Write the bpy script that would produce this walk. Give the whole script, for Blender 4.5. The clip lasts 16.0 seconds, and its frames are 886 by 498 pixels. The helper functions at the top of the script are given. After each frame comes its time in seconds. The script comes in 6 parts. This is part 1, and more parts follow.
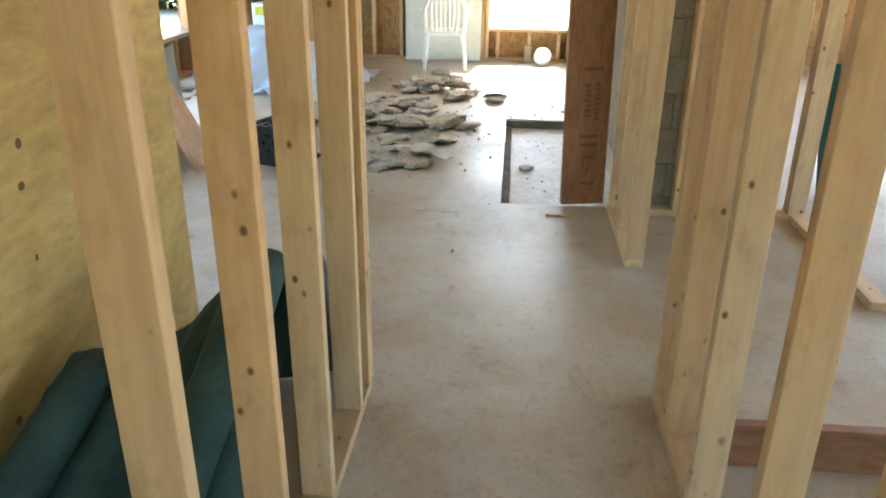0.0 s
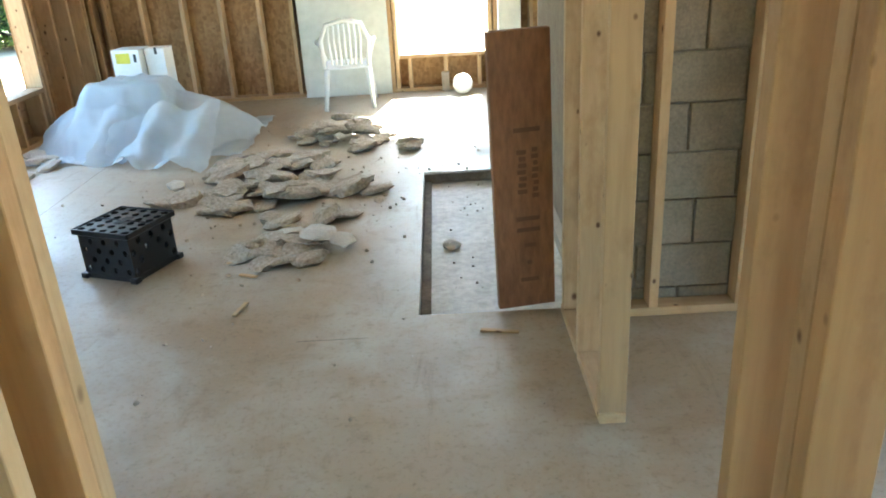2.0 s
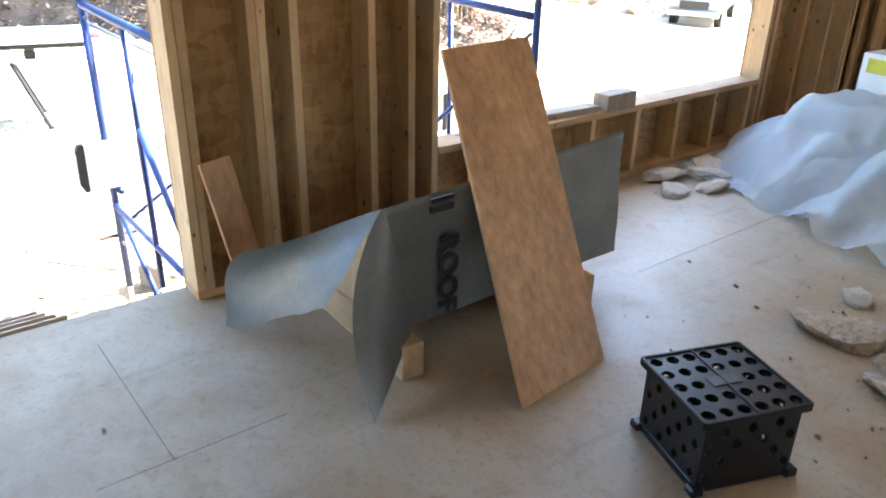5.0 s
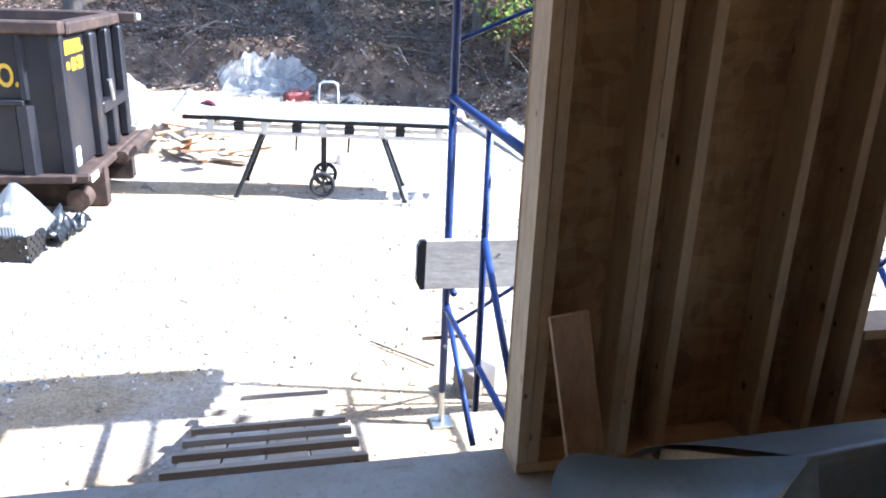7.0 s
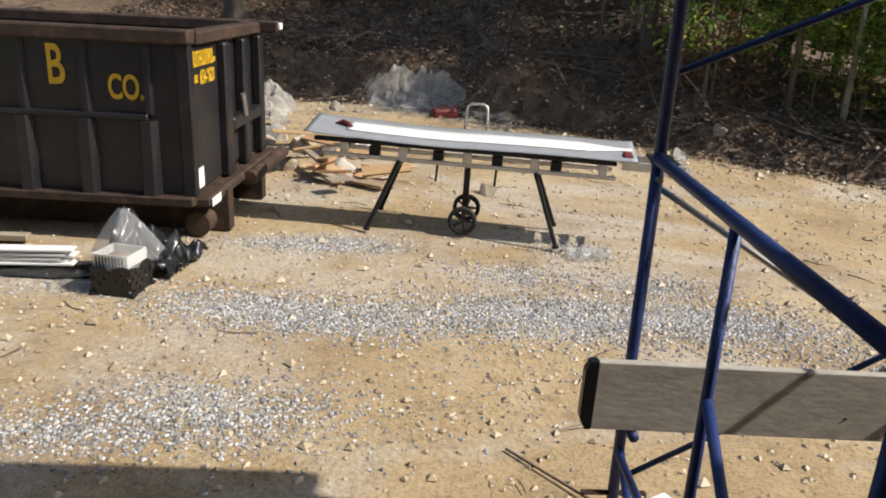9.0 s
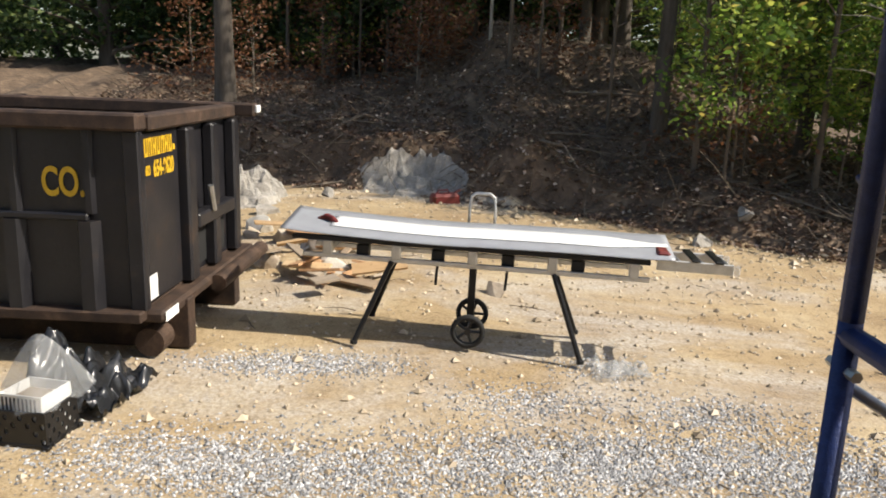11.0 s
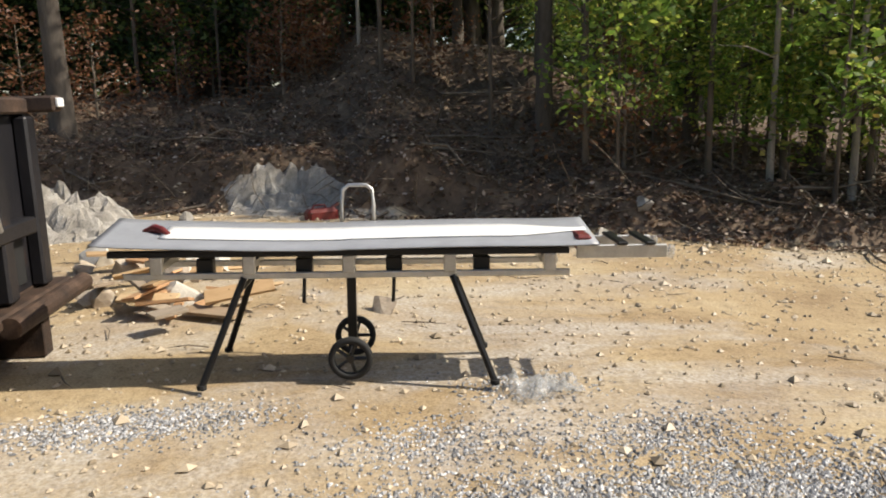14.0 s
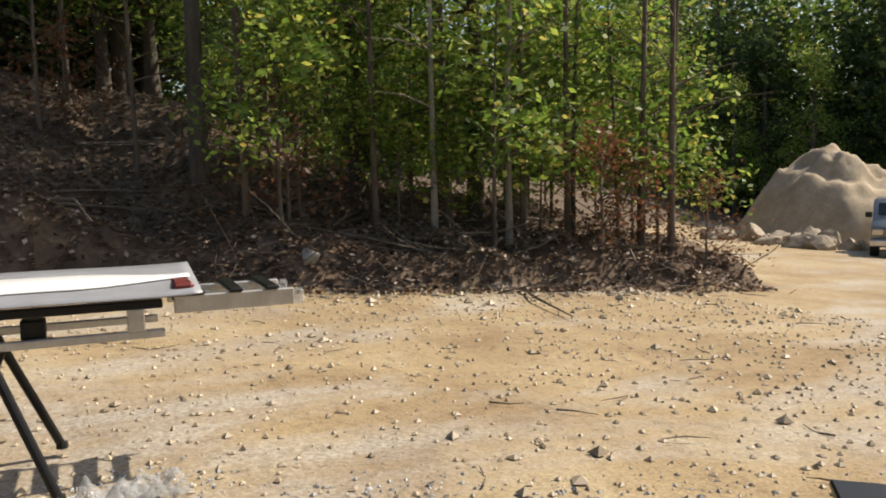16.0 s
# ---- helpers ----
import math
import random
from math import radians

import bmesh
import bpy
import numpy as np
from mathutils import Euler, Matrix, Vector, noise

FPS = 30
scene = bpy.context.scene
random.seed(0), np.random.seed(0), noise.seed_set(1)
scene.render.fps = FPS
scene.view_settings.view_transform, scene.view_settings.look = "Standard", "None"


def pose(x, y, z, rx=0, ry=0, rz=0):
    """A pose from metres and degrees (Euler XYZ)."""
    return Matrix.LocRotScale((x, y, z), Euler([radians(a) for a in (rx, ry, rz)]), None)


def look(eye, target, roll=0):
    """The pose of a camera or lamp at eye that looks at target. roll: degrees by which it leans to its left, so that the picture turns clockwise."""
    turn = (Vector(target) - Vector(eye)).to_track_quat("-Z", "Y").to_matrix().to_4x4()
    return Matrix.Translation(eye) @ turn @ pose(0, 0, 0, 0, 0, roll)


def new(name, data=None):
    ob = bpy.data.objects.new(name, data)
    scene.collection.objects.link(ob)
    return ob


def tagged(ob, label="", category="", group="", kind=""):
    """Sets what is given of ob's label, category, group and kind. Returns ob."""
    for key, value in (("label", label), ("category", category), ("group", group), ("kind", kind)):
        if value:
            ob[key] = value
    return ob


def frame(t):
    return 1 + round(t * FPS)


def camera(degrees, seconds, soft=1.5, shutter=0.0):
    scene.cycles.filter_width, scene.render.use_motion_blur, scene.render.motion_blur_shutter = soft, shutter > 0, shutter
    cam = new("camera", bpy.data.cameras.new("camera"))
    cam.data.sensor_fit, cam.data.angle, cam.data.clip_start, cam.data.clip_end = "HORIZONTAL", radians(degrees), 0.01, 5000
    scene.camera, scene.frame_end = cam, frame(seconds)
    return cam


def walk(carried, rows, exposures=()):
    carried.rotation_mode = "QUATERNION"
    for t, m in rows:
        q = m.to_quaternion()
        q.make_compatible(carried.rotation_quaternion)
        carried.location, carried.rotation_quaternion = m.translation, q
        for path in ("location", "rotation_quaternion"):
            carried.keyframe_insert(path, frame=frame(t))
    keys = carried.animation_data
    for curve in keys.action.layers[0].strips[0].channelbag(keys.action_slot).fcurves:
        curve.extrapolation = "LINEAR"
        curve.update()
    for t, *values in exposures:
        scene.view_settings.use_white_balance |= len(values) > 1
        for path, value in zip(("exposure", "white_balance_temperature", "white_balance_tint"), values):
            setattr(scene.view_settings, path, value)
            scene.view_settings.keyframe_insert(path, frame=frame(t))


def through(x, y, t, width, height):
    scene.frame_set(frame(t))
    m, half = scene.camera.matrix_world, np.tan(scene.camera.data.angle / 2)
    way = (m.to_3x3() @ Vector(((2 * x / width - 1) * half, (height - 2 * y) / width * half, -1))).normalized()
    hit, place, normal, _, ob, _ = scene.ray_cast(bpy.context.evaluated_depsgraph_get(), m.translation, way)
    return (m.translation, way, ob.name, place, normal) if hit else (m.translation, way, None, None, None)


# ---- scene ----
cam = camera(60.3, 16.0, 1.9)
PATH = [
    (0.0, 0.000, 0.000, 1.522, 66.85, -0.50, 5.29),
    (0.5, 0.015, 0.287, 1.520, 68.06, 0.44, 0.86),
    (1.0, 0.127, 0.603, 1.551, 68.07, 2.25, -0.48),
    (1.5, 0.092, 0.927, 1.547, 68.05, 2.09, -1.72),
    (2.0, 0.111, 1.305, 1.545, 67.32, 3.05, -0.70),
    (2.5, 0.120, 1.727, 1.507, 66.65, 2.70, 3.08),
    (3.0, 0.117, 2.099, 1.503, 65.15, 2.05, 9.20),
    (3.5, -0.012, 2.419, 1.507, 64.28, -0.32, 16.79),
    (4.0, -0.175, 2.751, 1.519, 64.10, -1.39, 29.78),
    (4.5, -0.308, 2.983, 1.563, 64.39, -0.89, 44.42),
    (5.0, -0.567, 3.123, 1.574, 65.04, -1.11, 52.28),
    (5.2, -0.710, 3.112, 1.596, 65.05, -1.74, 54.01),
    (7.3, -1.503, 3.332, 1.556, 71.83, -2.41, 80.48),
    (7.5, -1.643, 3.352, 1.565, 72.41, -2.82, 81.85),
    (8.0, -2.021, 3.432, 1.567, 73.07, -2.85, 85.32),
    (8.5, -2.376, 3.442, 1.518, 72.65, -2.56, 87.70),
    (9.0, -2.744, 3.410, 1.513, 71.19, -2.63, 88.80),
    (9.5, -3.099, 3.448, 1.556, 74.55, -2.67, 89.49),
    (9.7, -3.218, 3.447, 1.575, 77.90, -2.55, 89.47),
    (11.8, -4.518, 3.481, 1.274, 76.30, -1.11, 88.35),
    (12.0, -4.577, 3.497, 1.240, 76.56, -0.53, 88.33),
    (12.5, -4.776, 3.536, 1.156, 77.28, 0.45, 88.22),
    (13.0, -4.982, 3.540, 1.085, 77.89, 1.15, 87.37),
    (13.5, -5.252, 3.551, 1.016, 78.40, 1.24, 84.39),
    (14.0, -5.528, 3.664, 0.905, 79.09, 1.36, 79.71),
    (14.5, -5.781, 3.724, 0.835, 79.39, 1.11, 72.95),
    (15.0, -6.021, 3.869, 0.753, 80.54, 0.67, 66.05),
    (15.5, -6.179, 4.244, 0.636, 83.59, 0.88, 60.43),
    (16.0, -6.452, 4.593, 0.549, 83.48, 1.52, 57.01),
]
walk(cam, [(t, pose(*p)) for t, *p in PATH],
     [(0.0, 4.7, 5950, 0), (1.5, 4.65, 5700, -4), (2.5, 4.55, 5550, -5), (4.0, 4.3, 5500, 2), (4.6, 4.35, 5650, 5), (5.2, 4.0, 5850, 8), (7.3, 2.1, 4900, 13), (7.6, 1.6, 5200, 12), (8.0, 1.3, 5800, 11),
      (8.5, 0.82, 6300, 10), (9.0, 0.42, 6600, 10), (12.0, 0.76, 6750, 10), (12.5, 0.58, 6700, 10), (14.0, 0.55, 6800, 10), (16.0, 0.42, 7100, 11)])

# ---- light ----
SUN_TRAVEL = Vector((-0.2, -1.0, -1.0))
world = bpy.data.worlds.new("sky")
scene.world = world
world.use_nodes = True
wn = world.node_tree
sky = wn.nodes.new("ShaderNodeTexSky")
sky.sky_type, sky.sun_disc = "NISHITA", False
sky.sun_elevation = radians(44.4)
sky.sun_rotation = math.atan2(0.2, 1.0)
sky.dust_density, sky.ozone_density = 1.5, 1.0
wn.links.new(sky.outputs[0], wn.nodes["Background"].inputs[0])
wn.nodes["Background"].inputs[1].default_value = 0.11
sun = new("sun", bpy.data.lights.new("sun", "SUN"))
sun.data.energy, sun.data.angle, sun.data.color = 4.6, radians(0.55), (1.0, 0.94, 0.84)
sun.matrix_world = look((0, 0, 30), Vector((0, 0, 30)) + SUN_TRAVEL)


def fill_light(name, m, w, h, watts):
    """An added fill lamp at an opening, standing in for sky light."""
    ob = new(name, bpy.data.lights.new(name, "AREA"))
    ob.data.shape, ob.data.size, ob.data.size_y, ob.data.energy = "RECTANGLE", w, h, watts
    ob.data.color = (0.9, 0.95, 1.0)
    ob.matrix_world = m
    return ob


# area lamps added to brighten the rooms beyond what the sky gives
fill_light("fill_lamp_south", look((0.05, -3.12, 1.35), (0.05, 0.0, 0.9)), 3.0, 1.9, 0.7)
fill_light("fill_lamp_east_a", look((5.12, 1.6, 1.35), (0.0, 1.6, 0.7)), 2.4, 1.6, 0.6)
fill_light("fill_lamp_east_b", look((5.12, 4.6, 1.3), (0.0, 4.6, 0.7)), 1.6, 1.6, 0.4)
fill_light("fill_lamp_door", look((-3.5, 3.13, 1.1), (0.0, 3.0, 0.9)), 1.8, 1.9, 0.6)
fill_light("fill_lamp_window", look((-3.48, 6.7, 1.3), (0.0, 6.0, 0.8)), 2.7, 1.5, 0.9)
fill_light("fill_lamp_west", look((-3.5, -0.6, 1.4), (0.0, -0.4, 0.8)), 1.8, 1.3, 0.5)


# ---- materials ----
def material(name, rough=0.8, metal=0.0):
    m = bpy.data.materials.new(name)
    m.use_nodes = True
    b = m.node_tree.nodes["Principled BSDF"]
    b.inputs["Roughness"].default_value, b.inputs["Metallic"].default_value = rough, metal
    return m, m.node_tree, b


def node(nt, kind, **values):
    n = nt.nodes.new(kind)
    for k, v in values.items():
        n.inputs[k.replace("_", " ")].default_value = v
    return n


def coords(nt, scale, rand=True):
    """Object coordinates, stretched, and shifted by a number of each object's own."""
    tc = nt.nodes.new("ShaderNodeTexCoord")
    mp = nt.nodes.new("ShaderNodeMapping")
    mp.inputs["Scale"].default_value = scale
    nt.links.new(tc.outputs["Object"], mp.inputs["Vector"])
    if rand:
        oi = nt.nodes.new("ShaderNodeObjectInfo")
        mul = nt.nodes.new("ShaderNodeVectorMath")
        mul.operation = "SCALE"
        mul.inputs[0].default_value = (17.0, 31.0, 23.0)
        nt.links.new(oi.outputs["Random"], mul.inputs["Scale"])
        nt.links.new(mul.outputs[0], mp.inputs["Location"])
    return mp.outputs[0]


def ramp(nt, fac, stops):
    r = nt.nodes.new("ShaderNodeValToRGB")
    while len(r.color_ramp.elements) < len(stops):
        r.color_ramp.elements.new(0.5)
    for e, (p, c) in zip(r.color_ramp.elements, stops):
        e.position, e.color = p, (*c, 1.0) if len(c) == 3 else c
    nt.links.new(fac, r.inputs[0])
    return r.outputs[0]


def mix(nt, a, b, fac, kind="MIX"):
    m = nt.nodes.new("ShaderNodeMix")
    m.data_type, m.blend_type = "RGBA", kind
    for sock, v in ((m.inputs[0], fac), (m.inputs[6], a), (m.inputs[7], b)):
        if isinstance(v, (int, float)):
            sock.default_value = v
        elif isinstance(v, tuple):
            sock.default_value = (*v, 1.0)
        else:
            nt.links.new(v, sock)
    return m.outputs[2]


def noise_tex(nt, vec, scale, detail=5.0, rough=0.6, dist=0.0):
    n = node(nt, "ShaderNodeTexNoise", Scale=scale, Detail=detail, Roughness=rough, Distortion=dist)
    nt.links.new(vec, n.inputs["Vector"])
    return n.outputs["Fac"]


def bump(nt, b, height, strength=0.3, dist=0.01):
    n = node(nt, "ShaderNodeBump", Strength=strength, Distance=dist)
    nt.links.new(height, n.inputs["Height"])
    nt.links.new(n.outputs[0], b.inputs["Normal"])


def speckled(name, stops, scale, rough=0.8, metal=0.0, bumps=0.3, dist=0.01, stretch=(1, 1, 1), fine=9.0, tint=0.35, rand=True):
    """Two scales of noise: broad patches by stops, fine grain over them."""
    m, nt, b = material(name, rough, metal)
    v = coords(nt, stretch, rand)
    broad = noise_tex(nt, v, scale, 6.0)
    grain = noise_tex(nt, v, scale * fine, 4.0, 0.7)
    c = ramp(nt, broad, stops)
    g = ramp(nt, grain, ((0.3, (1 - tint,) * 3), (0.7, (1, 1, 1))))
    nt.links.new(mix(nt, c, g, 1.0, "MULTIPLY"), b.inputs["Base Color"])
    bump(nt, b, grain, bumps, dist)
    return m


def lumber_material(name, pale, dark, knot=(0.13, 0.065, 0.03), knots=True):
    """Sawn softwood with the grain along local z."""
    m, nt, b = material(name, 0.72)
    v = coords(nt, (1, 1, 0.07))
    grain = noise_tex(nt, v, 38.0, 4.0, 0.6, 0.4)
    patch = noise_tex(nt, coords(nt, (1, 1, 0.35)), 4.0, 3.0)
    c = mix(nt, ramp(nt, grain, ((0.3, dark), (0.62, pale))), ramp(nt, patch, ((0.3, tuple(x * 0.78 for x in pale)), (0.7, pale))), 0.55)
    if knots:
        for size, core, halo in ((11.0, 0.05, 0.11), (6.5, 0.05, 0.11)):
            vo = node(nt, "ShaderNodeTexVoronoi", Scale=size)
            nt.links.new(coords(nt, (1, 1, 0.7)), vo.inputs["Vector"])
            k = ramp(nt, vo.outputs["Distance"], ((core, (1, 1, 1)), (halo, (0, 0, 0))))
            c = mix(nt, c, knot, k)
        smudge = ramp(nt, noise_tex(nt, coords(nt, (1, 1, 0.5)), 9.0, 5.0, 0.7), ((0.3, (0.7, 0.64, 0.56)), (0.5, (1, 1, 1))))
        c = mix(nt, c, smudge, 0.7, "MULTIPLY")
    oi = nt.nodes.new("ShaderNodeObjectInfo")
    shade = ramp(nt, oi.outputs["Random"], ((0.0, (0.66, 0.56, 0.44)), (0.35, (0.86, 0.8, 0.72)), (0.6, (1, 1, 1)), (1.0, (0.9, 0.72, 0.52))))
    nt.links.new(mix(nt, c, shade, 0.8, "MULTIPLY"), b.inputs["Base Color"])
    bump(nt, b, grain, 0.25, 0.002)
    return m


def plain(name, colour, rough=0.5, metal=0.0, wear=0.25, scale=6.0, bumps=0.12):
    return speckled(name, ((0.3, tuple(c * (1 - wear) for c in colour)), (0.65, colour)), scale, rough, metal, bumps, 0.003, tint=wear * 0.6)


STUD = lumber_material("sawn_spruce", (0.6, 0.44, 0.26), (0.42, 0.275, 0.14))
GREYBOARD = lumber_material("weathered_board", (0.36, 0.31, 0.25), (0.22, 0.18, 0.14))
YELLOWPLY = speckled("yellow_plywood", ((0.3, (0.42, 0.27, 0.075)), (0.7, (0.6, 0.42, 0.15))), 3.0, 0.7, stretch=(1, 0.35, 1), fine=7.0)


PLANKWOOD = lumber_material("worn_plank", (0.5, 0.42, 0.31), (0.36, 0.28, 0.19))


def strand_board(name, light, dark):
    m, nt, b = material(name, 0.75)
    v = coords(nt, (1, 1, 1), False)
    cells = []
    for s, st in ((34.0, (1, 1, 0.3)), (30.0, (1, 0.3, 1))):
        vo = node(nt, "ShaderNodeTexVoronoi", Scale=s)
        nt.links.new(coords(nt, st, False), vo.inputs["Vector"])
        cells.append(vo.outputs["Color"])
    c = mix(nt, cells[0], cells[1], 0.5)
    bw = nt.nodes.new("ShaderNodeRGBToBW")
    nt.links.new(c, bw.inputs[0])
    col = ramp(nt, bw.outputs[0], ((0.25, dark), (0.7, light)))
    broad = ramp(nt, noise_tex(nt, v, 2.2, 4.0), ((0.3, (0.72, 0.68, 0.62)), (0.7, (1, 1, 1))))
    nt.links.new(mix(nt, col, broad, 1.0, "MULTIPLY"), b.inputs["Base Color"])
    bump(nt, b, bw.outputs[0], 0.25, 0.002)
    return m


OSB = strand_board("strand_board", (0.42, 0.25, 0.105), (0.27, 0.145, 0.055))
REDPLY = speckled("fir_plywood", ((0.3, (0.42, 0.225, 0.105)), (0.7, (0.58, 0.35, 0.18))), 4.0, 0.7, stretch=(1, 1, 0.3), fine=8.0)
LVL = speckled("laminated_veneer", ((0.3, (0.2, 0.082, 0.034)), (0.7, (0.33, 0.15, 0.065))), 6.0, 0.6, stretch=(1, 1, 0.25), fine=8.0)


def subfloor_material():
    m, nt, b = material("dusty_subfloor", 0.6)
    v = coords(nt, (1, 1, 1), False)
    base = ramp(nt, noise_tex(nt, v, 0.55, 5.0, 0.55), ((0.35, (0.27, 0.19, 0.11)), (0.62, (0.36, 0.29, 0.2))))
    dust = ramp(nt, noise_tex(nt, v, 1.7, 6.0, 0.62, 0.3), ((0.42, (0, 0, 0)), (0.68, (1, 1, 1))))
    c = mix(nt, base, (0.44, 0.405, 0.335), mix(nt, (0, 0, 0), dust, 0.75))
    stain = ramp(nt, noise_tex(nt, v, 3.4, 6.0, 0.7), ((0.27, (0.6, 0.55, 0.48)), (0.4, (1, 1, 1))))
    c = mix(nt, c, stain, 0.8, "MULTIPLY")
    scuff = ramp(nt, noise_tex(nt, coords(nt, (1, 0.22, 1), False), 7.0, 6.0, 0.75, 0.8), ((0.28, (0.68, 0.63, 0.56)), (0.42, (1, 1, 1)), (0.7, (1, 1, 1)), (0.82, (1.15, 1.14, 1.12))))
    c = mix(nt, c, scuff, 0.75, "MULTIPLY")
    tread = ramp(nt, noise_tex(nt, v, 11.0, 5.0, 0.7, 0.5), ((0.3, (0.76, 0.72, 0.66)), (0.46, (1, 1, 1))))
    c = mix(nt, c, tread, 0.7, "MULTIPLY")
    specks = ramp(nt, noise_tex(nt, v, 46.0, 3.0, 0.7), ((0.3, (0.72, 0.69, 0.63)), (0.46, (1, 1, 1))))
    nt.links.new(mix(nt, c, specks, 0.8, "MULTIPLY"), b.inputs["Base Color"])
    nt.links.new(ramp(nt, dust, ((0, (0.42,) * 3), (1, (0.66,) * 3))), b.inputs["Roughness"])
    bump(nt, b, noise_tex(nt, v, 60.0, 4.0), 0.15, 0.003)
    return m


SUBFLOOR = subfloor_material()
CONCRETE = speckled("dusty_concrete", ((0.3, (0.42, 0.385, 0.33)), (0.7, (0.55, 0.52, 0.47))), 2.5, 0.85)
BLOCK = speckled("concrete_block", ((0.3, (0.25, 0.2, 0.145)), (0.7, (0.35, 0.29, 0.215))), 5.0, 0.95, bumps=0.6, dist=0.006, fine=14.0)
MORTAR = speckled("mortar", ((0.3, (0.25, 0.2, 0.15)), (0.7, (0.32, 0.27, 0.205))), 9.0, 0.95)
STONE = speckled("field_stone", ((0.28, (0.24, 0.185, 0.13)), (0.5, (0.4, 0.33, 0.25)), (0.72, (0.53, 0.47, 0.38))), 5.0, 0.9, bumps=0.35, dist=0.005, tint=0.2)
PALESTONE = speckled("split_stone", ((0.3, (0.5, 0.46, 0.39)), (0.7, (0.66, 0.62, 0.54))), 7.0, 0.85, bumps=0.4)
BLACKPLASTIC = plain("black_plastic", (0.008, 0.008, 0.009), 0.38, wear=0.3)
WHITEPLASTIC = plain("white_plastic", (0.8, 0.8, 0.78), 0.4, wear=0.1)
PALEBOARD = speckled("pale_board", ((0.3, (0.56, 0.56, 0.5)), (0.7, (0.7, 0.7, 0.64))), 1.5, 0.7, tint=0.12)
UNDERLAY = speckled("grey_underlayment", ((0.3, (0.115, 0.12, 0.112)), (0.7, (0.17, 0.175, 0.165))), 5.0, 0.42, bumps=0.2, dist=0.004, tint=0.2)
FADED = plain("faded_brown_print", (0.17, 0.075, 0.036), 0.7)
CEILPLY = speckled("ceiling_plywood", ((0.3, (0.46, 0.4, 0.31)), (0.7, (0.58, 0.52, 0.42))), 2.0, 0.8)
PRINT = plain("black_print", (0.03, 0.03, 0.032), 0.6)
GREENCLOTH = speckled("dark_green_cloth", ((0.3, (0.012, 0.035, 0.03)), (0.7, (0.035, 0.075, 0.06))), 5.0, 0.85, bumps=0.4)
TEAL = plain("teal_paint", (0.012, 0.085, 0.065), 0.55)
# paler than the concrete: the shine on the slab is put into its colour
HEARTH = speckled("hearth_slab_with_shine", ((0.3, (0.5, 0.47, 0.42)), (0.7, (0.68, 0.65, 0.6))), 2.5, 0.6)
STEEL = plain("galvanised_steel", (0.55, 0.55, 0.54), 0.35, 0.9)
ALU = plain("aluminium", (0.72, 0.71, 0.68), 0.38, 0.85)
BLUESTEEL = speckled("worn_blue_paint", ((0.3, (0.014, 0.03, 0.1)), (0.62, (0.022, 0.05, 0.2)), (0.8, (0.1, 0.07, 0.06))), 7.0, 0.45, 0.2)
BLACKSTEEL = plain("black_steel", (0.012, 0.012, 0.013), 0.4, 0.3)
RUBBER = plain("rubber", (0.012, 0.012, 0.012), 0.8)
WHITESHEET = plain("white_coated_metal", (0.82, 0.82, 0.8), 0.35, 0.0, 0.06)
GREYSHEET = plain("grey_coated_metal", (0.3, 0.31, 0.33), 0.42, 0.0, 0.15)
REDPLASTIC = plain("red_plastic", (0.16, 0.02, 0.016), 0.4)
SKIP = speckled("scuffed_black_paint", ((0.3, (0.008, 0.008, 0.011)), (0.6, (0.017, 0.016, 0.019)), (0.74, (0.045, 0.027, 0.019)), (0.86, (0.1, 0.05, 0.028))), 2.6, 0.44, 0.0, tint=0.35)
RUST = speckled("rusted_steel", ((0.3, (0.03, 0.02, 0.016)), (0.55, (0.075, 0.045, 0.03)), (0.75, (0.15, 0.095, 0.065))), 5.0, 0.75, 0.3, bumps=0.4)
YELLOWPAINT = plain("yellow_paint", (0.72, 0.44, 0.02), 0.55)
BARK = speckled("bark", ((0.3, (0.055, 0.042, 0.032)), (0.7, (0.15, 0.125, 0.1))), 5.0, 0.95, bumps=0.8, dist=0.02, stretch=(1, 1, 0.2))
MIDBARK = speckled("brown_bark", ((0.3, (0.075, 0.055, 0.04)), (0.7, (0.19, 0.15, 0.11))), 6.0, 0.92, bumps=0.6, stretch=(1, 1, 0.3))
PALEBARK = speckled("pale_bark", ((0.3, (0.22, 0.19, 0.15)), (0.7, (0.42, 0.38, 0.32))), 5.0, 0.9, bumps=0.5, stretch=(1, 1, 0.3))
DEADWOOD = speckled("dead_wood", ((0.3, (0.1, 0.075, 0.05)), (0.7, (0.25, 0.2, 0.15))), 6.0, 0.9)
CARPAINT = plain("silver_car_paint", (0.36, 0.37, 0.39), 0.25, 0.4, 0.05)
CHROME = plain("chrome", (0.6, 0.6, 0.6), 0.15, 1.0)
PLANKDECK = speckled("grey_plank_deck", ((0.3, (0.34, 0.31, 0.27)), (0.7, (0.47, 0.44, 0.39))), 3.0, 0.75, stretch=(1, 0.3, 1))


def glass_material(name="window_glass", colour=(0.9, 0.95, 0.95), rough=0.02):
    m, nt, b = material(name, rough)
    b.inputs["Base Color"].default_value = (*colour, 1)
    b.inputs["Transmission Weight"].default_value = 1.0
    b.inputs["IOR"].default_value = 1.45
    return m


DARKGLASS = plain("dark_car_glass", (0.02, 0.03, 0.035), 0.08)


